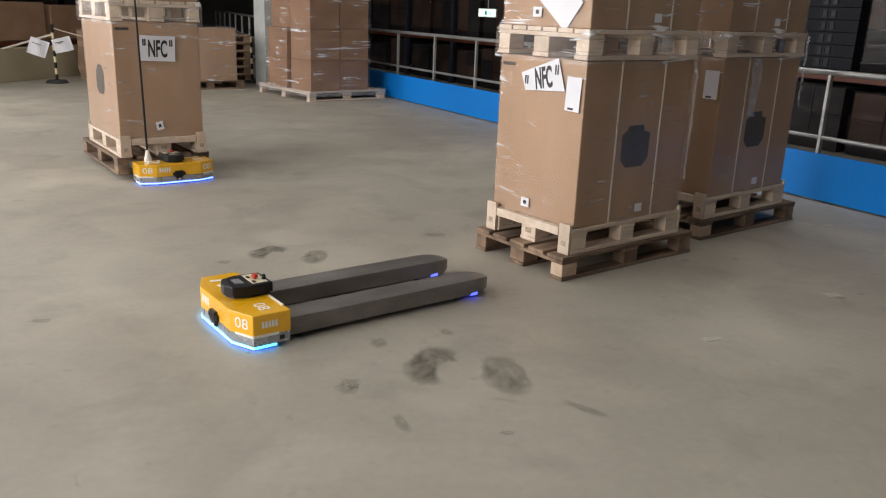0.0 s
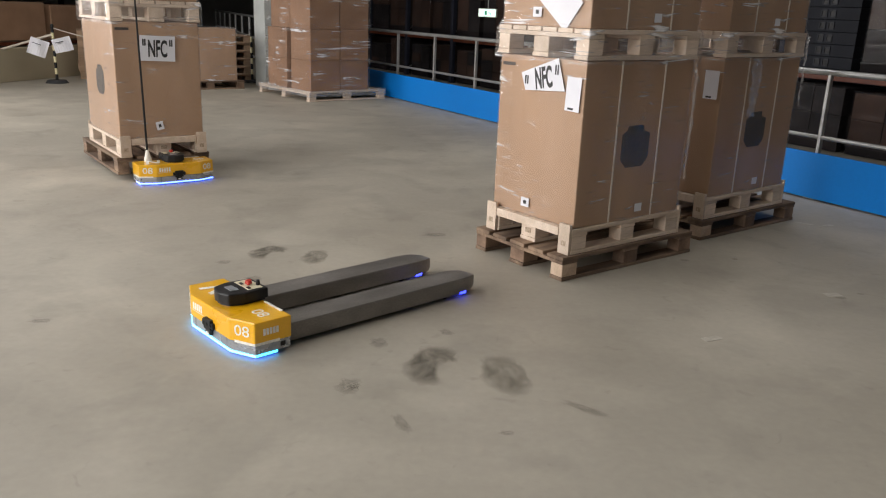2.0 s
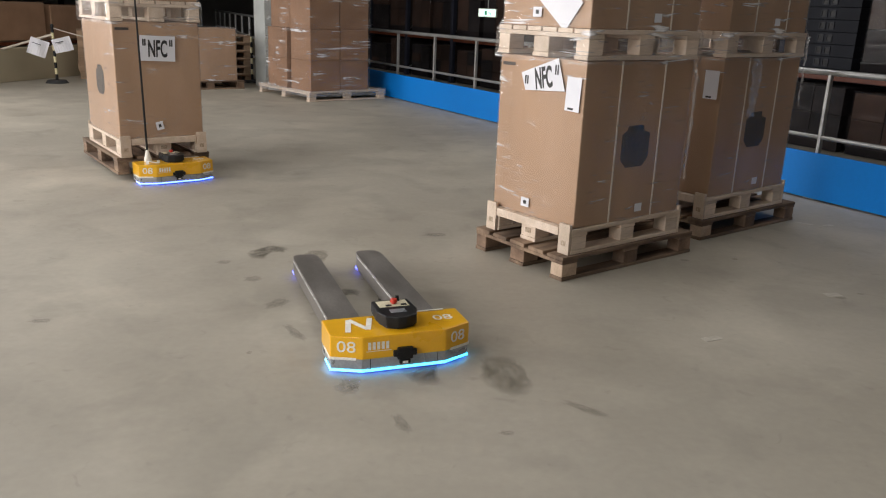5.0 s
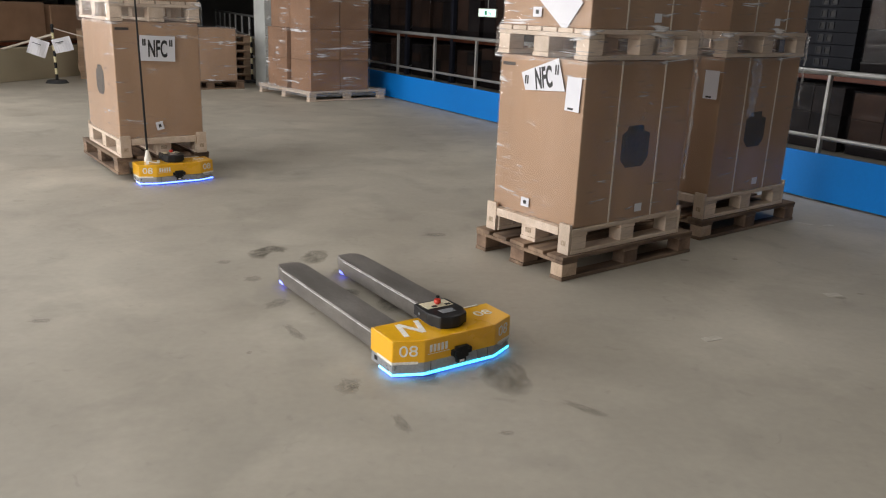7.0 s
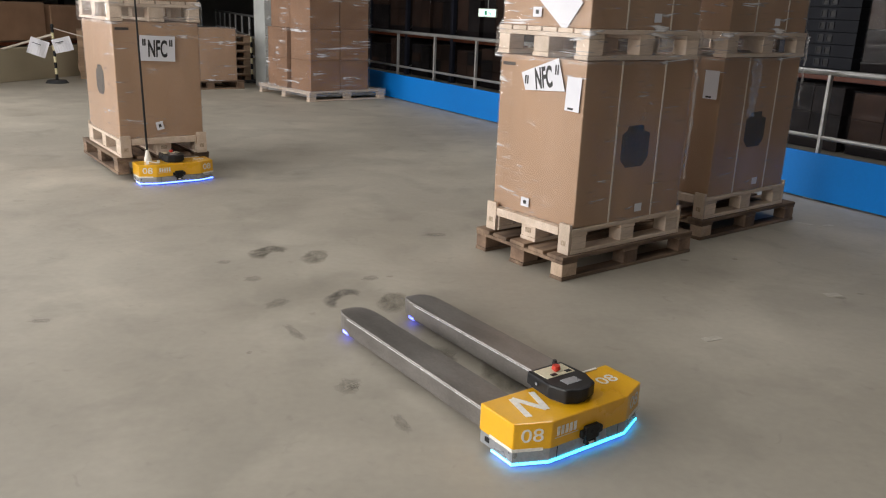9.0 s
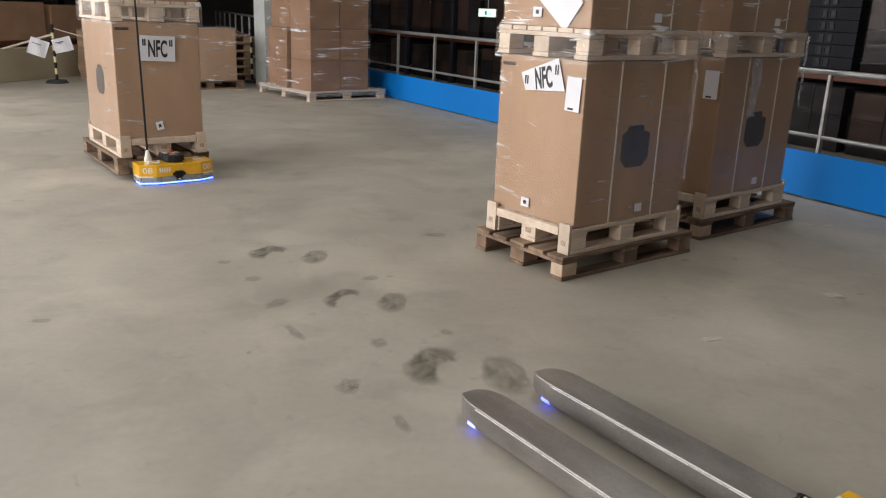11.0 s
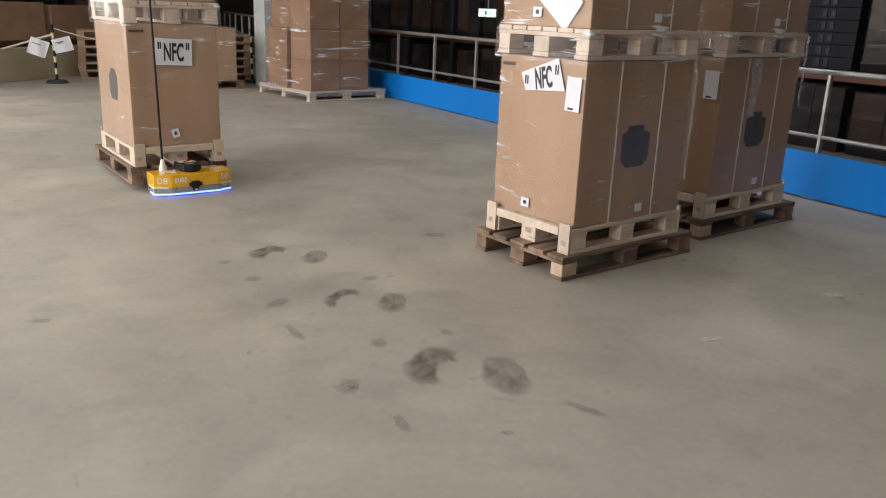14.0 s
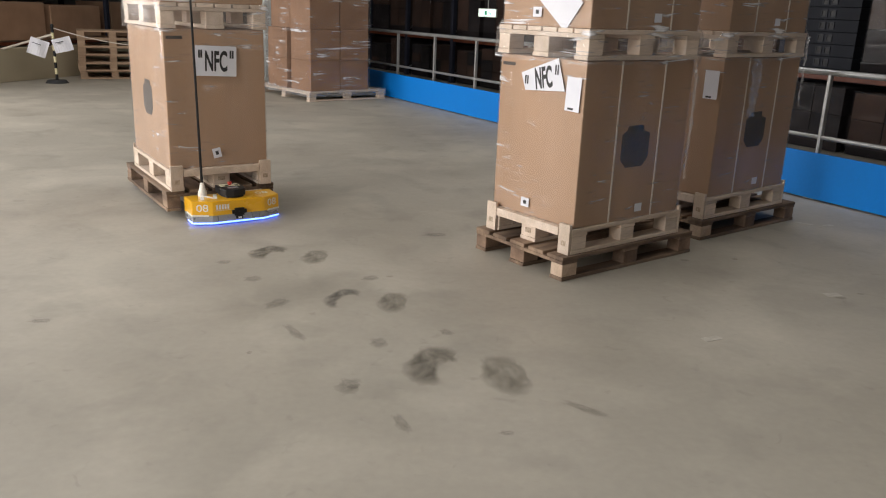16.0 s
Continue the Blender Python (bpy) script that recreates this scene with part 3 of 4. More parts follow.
    # control unit on the hood
    cx, cz = 0.082, top
    outl = []
    for x, y in ((-0.095, -0.09), (0.02, -0.1), (0.085, -0.075), (0.105, -0.02), (0.105, 0.02), (0.085, 0.075), (0.02, 0.1), (-0.095, 0.09)):
        outl.append((cx + x * 1.08, y * 0.93))
    unit = part("control_unit", prism([(cx + (x - cx) * 0.9, y * 0.86) for x, y in outl], cz, cz + 0.02, 0.004), M["black"], v, "black plastic control unit")
    part("cover", prism(outl, cz + 0.014, cz + 0.06, 0.008), M["black"], unit)
    part("socket", tube(bmesh.new(), (cx - 0.04, -0.091, cz + 0.036), (cx - 0.04, -0.0945, cz + 0.036), 0.006, 10), M["grey"], unit, "small metal socket")
    part("panel", boxed(cx - 0.085, -0.068, cz + 0.0595, cx - 0.01, 0.068, cz + 0.062, 0.001), M["panel"], unit, "cream control panel")
    part("display", boxed(cx + 0.02, -0.035, cz + 0.0595, cx + 0.06, 0.035, cz + 0.0615, 0.0008), M["grey"], unit, "grey plate")
    st = bmesh.new()
    tube(st, (cx - 0.045, 0.005, cz + 0.057), (cx - 0.045, 0.005, cz + 0.07), 0.009)
    tube(st, (cx - 0.045, 0.005, cz + 0.07), (cx - 0.045, 0.005, cz + 0.084), 0.017, 16, 0.014)
    part("emergency_stop", st, M["red"], unit, "red emergency stop button")
    part("knob", tube(bmesh.new(), (cx - 0.08, 0.03, cz + 0.057), (cx - 0.08, 0.03, cz + 0.085), 0.011, 12, 0.008), M["black"], unit)
    for y in (-0.025, 0.045):
        part("key", boxed(cx - 0.03, y - 0.012, cz + 0.0615, cx - 0.016, y + 0.012, cz + 0.065), M["black"], unit)
    # rear plate and two forks
    part("rear_plate", boxed(-0.03, -0.253, 0.03, 0.002, 0.267, fork_top - 0.014, 0.003), M["steel"], v)
    for s in (-1, 1):
        y0, y1 = (-0.254, -0.1) if s < 0 else (0.112, 0.266)
        yc = (y0 + y1) / 2
        # (along, pinch, drop of the top) towards the tapered tip
        sections = [(-0.02, 0, 0), (-0.5, 0, 0), (-1.07, 0, 0), (-1.115, 0.003, 0.001), (-1.15, 0.01, 0.003), (-1.18, 0.02, 0.006), (-1.205, 0.033, 0.011),
                    (-1.222, 0.045, 0.016), (-1.232, 0.057, 0.022), (-1.239, 0.067, 0.028), (-1.242, 0.073, 0.032)]
        bm = bmesh.new()
        rings = []
        for x, e, drop in sections:
            za, zb = fork_top - 0.085 + drop * 0.6, fork_top - drop
            c, sh = 0.003, 0.006
            ring = [(y0 + e + c, za), (y1 - e - c, za), (y1 - e, za + c), (y1 - e, zb - sh), (y1 - e - c, zb), (y0 + e + c, zb), (y0 + e, zb - sh), (y0 + e, za + c)]
            rings.append([bm.verts.new((x, y, z)) for y, z in ring])
        for a, b in zip(rings, rings[1:]):
            for k in range(8):
                bm.faces.new((a[k], a[(k + 1) % 8], b[(k + 1) % 8], b[k]))
        bm.faces.new(rings[0])
        bm.faces.new(rings[-1][::-1])
        fork = part("fork", bm, M["steel"], v, "scuffed grey steel fork")
        # pale strip on one side only, drawn for the highlight along that edge
        for y in (y0 - 0.0008,):
            part("edge_strip", boxed(-1.08, y - 0.001, fork_top - 0.0115, -0.03, y + 0.001, fork_top - 0.007), M["edge_glint"], fork, "pale line in place of the edge's glint")
        wh = bmesh.new()
        tube(wh, (-1.0, yc - 0.04, 0.036), (-1.0, yc + 0.04, 0.036), 0.036, 20)
        part("load_wheel", wh, M["rubber"], v)
        for y in (y0 + 0.012, y1 - 0.012):
            part("fork_light", boxed(-1.125, y - 0.012, fork_top - 0.0895, -1.075, y + 0.012, fork_top - 0.074, 0.004), M["led_deep"], fork, "small blue fork light")
    wh = bmesh.new()
    tube(wh, (0.11, -0.05, 0.05), (0.11, 0.05, 0.05), 0.05, 20)
    part("drive_wheel", wh, M["rubber"], v)
    return v



# ---- safety barrier along the platform edge ----
BAR = pose(0.701, 11.073, 0, 0, 0, -58.86)
barrier = thing("safety_barrier", "galvanised tube railing with a bright blue toe board", "barrier", BAR)
edges = [-7.0, -3.3, 0.5, 4.25, 7.9]
for a, b in zip(edges, edges[1:]):
    part("toe_board", boxed(a + 0.002, 0.0, 0.015, b - 0.002, 0.03, 0.41, 0.004), M["blue"], barrier, "glossy blue toe board")
part("top_rail", tube(bmesh.new(), (-7, 0.07, 1.09), (8, 0.07, 1.09), 0.025), M["rail"], barrier, smooth=True)
part("middle_rail", tube(bmesh.new(), (-7, 0.07, 0.54), (8, 0.07, 0.54), 0.018), M["rail"], barrier, smooth=True)
for s in (-6.9, -5.7, -4.38, -3.16, -1.94, -0.76, 0.5, 1.75, 3.2, 4.79, 6.3, 7.8):
    bm = bmesh.new()
    box(bm, s - 0.015, 0.05, 0, s + 0.015, 0.09, 1.075, 0.004)
    box(bm, s - 0.05, 0.035, 0, s + 0.05, 0.135, 0.012)
    part("post", bm, M["rail"], barrier)

# ---- pallet of cartons by the column ----
ST2 = pose(-2.188, 12.793, 0, 0, 0, 40.0)
pallet("pallet", "pale pine pallet with film on its edges, under wrapped cartons", 1.45, 1.7, 0.15, M["pine"], M["pine"], ST2, "pale pine pallets", boards=9)
for k in range(3):
    for i in range(2):
        for j in range(2):
            w, d, h = 0.535, 0.62, 0.475
            jit = random.Random(k * 9 + i * 3 + j)
            out = 0.05 if i == 0 and j == 1 and k < 2 else 0.0          # two cartons have slid outwards
            m = ST2 @ pose(0.06 + i * (w + 0.016) - out + jit.uniform(-0.004, 0.004), 0.06 + j * (d + 0.016) + out * 0.5, 0.151 + k * (h + 0.002), 0, 0, jit.uniform(-0.5, 0.5) + out * 16)
            c = thing("carton", "brown cardboard carton in a film-wrapped block on a pallet", "carton", m, "block of wrapped cartons")
            part("body", boxed(0, 0, 0, w, d, h, 0.006), M["card_old"], c)
            part("tape", boxed(0.02, d / 2 - 0.025, h + 0.0002, w - 0.02, d / 2 + 0.025, h + 0.001), M["strap"], c)
film_block = solid("stretch_film", wrap(1.185, 1.335, 1.43), M["film_band"], "clear creased stretch film round a block of cartons", "film", ST2 @ pose(-0.015, 0.05, 0.15))
film_block.visible_shadow = False
solid("film_skirt", wrap(1.46, 1.71, 0.02, -0.05), M["film_tail"], "bunched clear film round the rim of a pallet", "film", ST2 @ pose(-0.005, -0.005, 0.12))

# ---- column beside it ----
bm = boxed(-0.2, -0.2, 0, 0.2, 0.2, ROOF, 0.01)
column = solid("column", bm, M["column"], "pale grey square steel column", "column", pose(-3.3, 15.1, 0, 0, 0, 40), kind="structure")


# ---- plinth with stored cartons, far left ----
PL = pose(-7.643, 13.858, 0, 0, 0, 73.7)
solid("plinth", boxed(-3.0, 0.0, 0, 9.0, 0.25, 0.56, 0.01), M["beige"], "long low beige plinth wall", "plinth", PL, kind="structure")
rack_low = thing("storage_rack", "low orange-beamed storage rack behind the plinth", "rack", PL @ pose(0, 0.3, 0))
for x in (-3.0, 0.1, 3.2, 6.3):
    for y in (0.0, 1.1):
        part("upright", boxed(x, y, 0, x + 0.09, y + 0.07, 3.4, 0.004), M["navy"], rack_low)
for z in (0.56, 1.75):
    for y in (0.005, 1.105):
        part("beam", boxed(-2.9, y, z + 0.02, 6.3, y + 0.05, z + 0.08, 0.004), M["orange"], rack_low, "orange rack beam")
    part("shelf", boxed(-2.9, 0.06, z + 0.085, 6.3, 1.1, z + 0.105), M["oldwood"], rack_low)


def plain_carton(m, w, d, h, group, label="large brown cardboard carton standing on a rack", material="brown_load"):
    c = thing("carton", label, "carton", m, group)
    part("body", boxed(0, 0, 0, w, d, h, 0.008), M[material], c)
    for x0, x1, z0, z1 in ((0.008, w - 0.008, h - 0.028, h - 0.01), (0.008, 0.028, 0.02, h - 0.0285)):
        part("edge_strip", boxed(x0, -0.0014, z0, x1, -0.0002, z1), M["dull_pine"], c, "paler edge")
    return c


for z0 in (0.665, 1.855):
    for x, w, h in ((-2.5, 1.3, 0.7), (-1.05, 0.95, 0.75), (0.32, 1.25, 0.66), (1.72, 1.35, 0.62), (3.4, 1.3, 0.7), (4.8, 1.3, 0.6)):
        plain_carton(PL @ pose(x, 0.36, z0), w, 0.85, h + (0.2 if z0 > 1 else 0), "cartons on the low rack", material="card_mid")


# ---- striped posts with a sagging chain and paper flags ----
def striped_post(x, y, label):
    p = thing("barrier_post", label, "barrier post", pose(x, y, 0), "striped barrier posts")
    bm = bmesh.new()
    tube(bm, (0, 0, 0), (0, 0, 0.05), 0.19, 20, 0.15)
    part("foot", bm, M["rubber"], p, "round black rubber foot")
    for k in range(9):
        tb = bmesh.new()
        tube(tb, (0, 0, 0.05 + k * 0.1), (0, 0, 0.15 + k * 0.1), 0.024, 12)
        part("band", tb, M["black"] if k % 2 == 0 else M["yellowpost"], p)
    tb = bmesh.new()
    tube(tb, (0, 0, 0.95), (0, 0, 0.99), 0.034, 12, 0.02)
    part("cap", tb, M["black"], p)
    return p


P1, P2, P0 = (-6.83, 14.21), (-3.77, 15.65), (-8.3, 13.1)
striped_post(*P1, "black and pale yellow striped barrier post")
striped_post(*P2, "black and pale striped barrier post beside a column")


def chain(a, b, za, zb, sag, radius, material, label):
    bm = bmesh.new()
    n = 18
    q = []
    for i in range(n + 1):
        f = i / n
        q.append(Vector((a[0] + (b[0] - a[0]) * f, a[1] + (b[1] - a[1]) * f, za + (zb - za) * f - 4 * sag * f * (1 - f))))
    for u, v in zip(q, q[1:]):
        tube(bm, u, v, radius, 6)
    return solid("barrier_chain", bm, material, label, "chain")


chain(P1, P2, 0.93, 0.9, 0.28, 0.009, M["strap"], "pale plastic chain sagging between striped posts")
chain(P1, (-7.78, 13.98), 0.82, 0.5, 0.0, 0.02, M["strap"], "pale pole leaning from a striped post")
for dx, dy, z, turn, w, h in ((-0.2, -0.1, 0.6, 20, 0.3, 0.28), (0.15, 0.06, 0.65, -14, 0.3, 0.24)):
    bm = bmesh.new()
    nx = 8
    rows = []
    for r in range(5):
        rows.append([bm.verts.new((-w / 2 + w * i / nx, 0.018 * math.sin(i * 0.9 + r * 0.5), -h / 2 + h * r / 4)) for i in range(nx + 1)])
    for r in range(4):
        for i in range(nx):
            bm.faces.new((rows[r][i], rows[r][i + 1], rows[r + 1][i + 1], rows[r + 1][i]))
    e = bmesh.ops.extrude_face_region(bm, geom=bm.faces[:])
    for v in e["geom"]:
        if isinstance(v, bmesh.types.BMVert):
            v.co.y += 0.002
    fl = thing("paper_flag", "white paper flag hanging from a striped post", "flag", pose(P1[0] + dx, P1[1] + dy - 0.05, z, 0, turn, 25), "paper flags")
    part("sheet", bm, M["flag"], fl)
    part("printed_bar", boxed(-w * 0.35, -0.032, 0.05, w * 0.1, -0.022, 0.06), M["navy"], fl, "dark printed bar")


# ---- empty pallets piled at the back ----
def empty_pile(m, count, group):
    rnd = random.Random(count)
    for k in range(count):
        pallet("pallet", "empty pale wooden pallet in a pile on the floor", 1.2, 0.8, 0.144, M["dull_pine"], M["dull_pine"],
               m @ pose(rnd.uniform(-0.02, 0.02), rnd.uniform(-0.02, 0.02), k * 0.1445, 0, 0, rnd.uniform(-1, 1)), group)


empty_pile(pose(-6.8, 15.04, 0, 0, 0, 24.6), 6, "pile of empty pallets by the plinth")
empty_pile(pose(-4.8, 15.0, 0, 0, 0, 32), 6, "pile of empty pallets by the column")
BIGM = pose(-4.6, 13.75, 0, 0, 0, 35)
pallet("pallet", "dark weathered pallet under a wide wrapped carton", 1.2, 0.8, BROWN_H, M["oldwood"], M["oldblock"], BIGM, "dark wooden pallets")
carton("wide brown carton with crumpled film at its foot", 1.05, 0.74, 0.87, BIGM @ pose(0.03, 0.03, BROWN_H), PILE, film="film_heavy", straps=False, print_patch=False)

# ---- a second railing far back ----
rail2 = thing("railing", "grey tube railing beyond the stored pallets", "railing")
A2, B2 = Vector((-7.2, 25.5, 0)), Vector((-3.95, 17.0, 0))
for z in (0.35, 0.75, 1.18):
    part("rail", tube(bmesh.new(), A2 + Vector((0, 0, z)), B2 + Vector((0, 0, z)), 0.024), M["rail"], rail2)
for k in range(8):
    q = A2.lerp(B2, k / 7)
    part("post", tube(bmesh.new(), q, q + Vector((0, 0, 1.2)), 0.026), M["rail"], rail2)
for z in (0.25, 0.55, 0.85, 1.1):
    part("cross_bar", tube(bmesh.new(), B2 + Vector((0, 0, z)), B2 + Vector((0.9, 0.1, z)), 0.02), M["rail"], rail2)


# ---- pallet racks beyond the barrier ----
RACK = BAR @ pose(0, 2.6, 0)
BAY = 2.0


def rack_bay(x):
    r = thing("pallet_rack", "dark blue pallet rack with orange beams", "rack", RACK @ pose(x, 0, 0), "pallet racks beyond the barrier")
    for y in (0.0, 1.05):
        part("upright", boxed(0, y, 0, 0.1, y + 0.08, 2.39, 0.005), M["navy"], r)
        for z in (0.84,):
            part("beam", boxed(0.102, y + 0.012, z, BAY - 0.002, y + 0.062, z + 0.12, 0.004), M["orange"], r, "orange beam")
    for k in range(2):
        z = 0.2 + k * 0.8
        part("brace", tube(bmesh.new(), (0.05, 0.06, z), (0.05, 1.07, z + (0.75 if k % 2 else 0.05)), 0.016, 6), M["rail"], r)
    part("foot_plate", boxed(-0.03, -0.03, 0, 0.13, 0.12, 0.008), M["navy"], r)
    for z in (0.965,):
        part("wire_deck", boxed(0.104, 0.065, z - 0.04, BAY - 0.004, 1.04, z - 0.02), M["navy"], r)


def crate_stack(m, count, group):
    """Flat stackable crates with a pair of framed grip openings on each front."""
    for k in range(count):
        c = thing("plastic_crate", "dark grey stackable plastic crate on a rack", "crate", m @ pose(0, 0, k * 0.142), group)
        part("body", boxed(0, 0, 0, 0.8, 0.9, 0.139, 0.008), M["crate"], c)
        for x in (0.3, 0.415):
            bm = bmesh.new()
            box(bm, x, -0.012, 0.025, x + 0.085, -0.0005, 0.037)
            box(bm, x, -0.012, 0.1, x + 0.085, -0.0005, 0.112)
            box(bm, x, -0.012, 0.0375, x + 0.012, -0.0005, 0.0995)
            box(bm, x + 0.073, -0.012, 0.0375, x + 0.085, -0.0005, 0.0995)
            part("grip_frame", bm, M["rim"], c, "paler grip frame")
            # flat black plate, the opening's shade given as colour
            part("grip_shade_plate", boxed(x + 0.0125, -0.004, 0.0375, x + 0.0725, -0.0005, 0.0995), M["black"], c, "black plate for the shaded grip opening")


def goods(m, h, seed):
    """A film-wrapped block of goods on a flat base."""
    g = thing("wrapped_goods", "film-wrapped block of goods on a rack, shade in its colours", "wrapped goods", m, "goods on the racks")
    rnd = random.Random(seed)
    for y in (0.02, 0.4, 0.78):
        part("skid", boxed(0, y, 0, 0.82, y + 0.1, 0.09), M["shaded_load"], g)
    part("base_board", boxed(0, 0.01, 0.0905, 0.82, 0.89, 0.11), M["shaded_load"], g)
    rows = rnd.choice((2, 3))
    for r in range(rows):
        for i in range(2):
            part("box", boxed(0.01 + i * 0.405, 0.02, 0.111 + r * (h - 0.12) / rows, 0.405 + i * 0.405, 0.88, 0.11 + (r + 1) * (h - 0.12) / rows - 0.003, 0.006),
                 M["brown_load"] if rnd.random() < 0.55 else M["shaded_load"], g)
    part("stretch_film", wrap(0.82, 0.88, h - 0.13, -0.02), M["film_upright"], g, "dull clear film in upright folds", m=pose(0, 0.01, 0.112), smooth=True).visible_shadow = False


n_rack = 0
for k in range(-8, 5):
    x = k * BAY + 0.3
    rack_bay(x)
    for i in range(2):
        for z, hmax in ((0.01, 0.78), (0.966, 1.35)):
            n_rack += 1
            rnd = random.Random(n_rack * 7)
            m = RACK @ pose(x + 0.14 + i * 0.93, 0.08 + rnd.uniform(-0.04, 0.03), z, 0, 0, rnd.uniform(-1.5, 1.5))
            if (k == 1 and i == 0 and z > 0.9) or rnd.random() < 0.12:
                crate_stack(m, int(hmax / 0.145), "crates on the racks")
            else:
                goods(m, hmax * rnd.uniform(0.75, 1.0), n_rack)
# a dark backdrop added in place of the dim depth behind the racks
solid("rack_backdrop", boxed(-20, 1.6, 0, 12, 1.7, ROOF - 0.01), M["navy"], "plain dark backdrop added behind the pallet racks", "wall", RACK, kind="structure")

# low slab out of view, added to keep overhead light off the racks
solid("shade_slab", boxed(-20, -3.4, 2.4, 12, 0.4, 2.55), M["ceiling"], "unseen plain slab added to shade the racks", "slab", RACK @ pose(0, 1.2, 0), kind="structure")

# ---- lit exit sign ----
sign = thing("exit_sign", "lit pale green emergency exit sign hanging by the racks", "sign", BAR @ pose(-2.69, 1.5, 1.445) @ pose(0, 0, 0, 0, 0, 30))
part("housing", boxed(-0.17, 0, -0.07, 0.17, 0.05, 0.07, 0.006), M["white"], sign)
part("face", boxed(-0.155, -0.004, -0.055, 0.155, -0.001, 0.055), M["exit"], sign, "glowing pale green face")
for x0, x1, z0, z1 in ((-0.05, -0.005, -0.035, 0.035), (0.02, 0.07, -0.008, 0.008), (0.055, 0.07, -0.03, -0.0085)):
    part("pictogram", boxed(x0, -0.0055, z0, x1, -0.0042, z1), M["exit_ink"], sign, "green sign mark")
part("hanger", tube(bmesh.new(), (0, 0.025, 0.07), (0, 0.025, 0.95), 0.008, 8), M["rail"], sign)


# ---- worn patches and scraps on the floor ----
S_DISC = stain_mat("rubbed_patch", (0.125, 0.11, 0.08), None, 0.44, 0.42)
S_MOON = stain_mat("rubbed_crescent", (0.12, 0.104, 0.078), (0.33, -0.12, 0.27), 0.62, 0.42)
S_MOON2 = stain_mat("thin_rubbed_crescent", (0.1, 0.09, 0.076), (0.24, -0.12, 0.34), 0.62)
S_SPOT = stain_mat("scuff", (0.085, 0.075, 0.056), None, 0.32, 0.95)


def patch(x, y, w, d, turn, material, label="dark rubbed tyre patch on concrete"):
    bm = bmesh.new()
    bmesh.ops.create_grid(bm, x_segments=1, y_segments=1, size=0.6)
    ob = solid("floor_stain", bm, material, label, "stain", pose(x, y, 0.002, 0, 0, turn), kind="structure")
    ob.scale = (w, d, 1)


patch(-0.03, 3.23, 0.27, 0.47, -8, S_MOON, "dark crescent tyre mark on concrete")
patch(0.285, 3.16, 0.25, 0.46, 10, S_DISC)
patch(-0.525, 4.02, 0.2, 0.36, -12, S_MOON2, "dark crescent tyre mark on concrete")
patch(-0.255, 3.985, 0.19, 0.36, 0, S_DISC)
patch(-1.09, 4.785, 0.24, 0.34, -20, S_MOON, "dark crescent tyre mark on concrete")
patch(-0.785, 4.725, 0.19, 0.34, 0, S_DISC)
for x, y, w, d, turn in ((-0.688, 3.53, 0.06, 0.24, 35), (-0.281, 3.445, 0.1, 0.12, 20), (-0.365, 2.99, 0.12, 0.16, 0), (-0.345, 2.985, 0.06, 0.05, 0), (-0.131, 2.70, 0.06, 0.16, 25),
                         (0.583, 2.87, 0.06, 0.22, 55), (0.262, 2.657, 0.07, 0.04, 0), (-0.841, 3.278, 0.03, 0.035, 0), (-0.41, 4.36, 0.12, 0.09, 30), (-0.30, 4.40, 0.05, 0.03, 0),
                         (-1.06, 4.27, 0.12, 0.1, 30), (-1.3, 4.55, 0.1, 0.08, 0), (0.03, 3.6, 0.07, 0.09, 40), (-0.06, 5.33, 0.2, 0.1, 10), (2.27, 4.33, 0.08, 0.06, 0), (2.42, 4.41, 0.05, 0.03, 0),
                         (1.55, 4.95, 0.08, 0.05, 0), (1.9, 5.02, 0.05, 0.04, 20), (-1.9, 3.55, 0.12, 0.06, 10), (-0.85, 3.9, 0.2, 0.1, 60)):
    patch(x, y, w, d, turn, S_SPOT, "small dark scuff on concrete")


def scrap(x, y, w, d, turn, label):
    bm = bmesh.new()
    box(bm, -w / 2, -d / 2, 0, w / 2, d / 2, 0.0015)
    solid("tape_scrap", bm, M["scrap"], label, "tape scrap", pose(x, y, 0.001, 0, 0, turn))


scrap(1.326, 3.647, 0.1, 0.045, 25, "pale scrap of tape stuck to the floor")
scrap(2.245, 4.375, 0.09, 0.06, 10, "pale scrap of paper on the floor")
scrap(2.78, 6.05, 0.13, 0.05, -25, "pale scrap of film on the floor")
scrap(2.95, 6.02, 0.1, 0.04, 30, "pale scrap of film on the floor")


# ---- loose film tails on the near piles ----
def film_tail(m, length, width, seed, parent_label):
    bm = bmesh.new()
    rnd = random.Random(seed)
    rows = []
    for i in range(17):
        z = -length * i / 16
        o, s = rnd.uniform(-0.012, 0.012), rnd.uniform(0.5, 1.0) * width
        rows.append([bm.verts.new((o + s * (k / 3 - 0.5), -0.006 - 0.012 * ((k + i) % 2) * rnd.random(), z)) for k in range(4)])
    for a, b in zip(rows, rows[1:]):
        for k in range(3):
            bm.faces.new((a[k], a[k + 1], b[k + 1], b[k]))
    solid("film_tail", bm, M["film_tail"], parent_label, "film", m)


NEAR_C = NEAR @ pose(0.101, 0.035, BROWN_H + LIGHT_H)
FAR_C = FAR_PILE @ pose(0.07, 0.035, BROWN_H + LIGHT_H)
film_tail(NEAR_C @ pose(0.955, -0.008, 0.93), 0.72, 0.04, 3, "loose crumpled film tail on a carton's edge")
film_tail(FAR_C @ pose(0.97, -0.008, 1.1), 0.5, 0.03, 5, "loose crumpled film tail on a carton's edge")
film_tail(FAR_C @ pose(0.36, -0.012, 0.95), 0.4, 0.15, 8, "crumpled strip of film hanging on a carton")


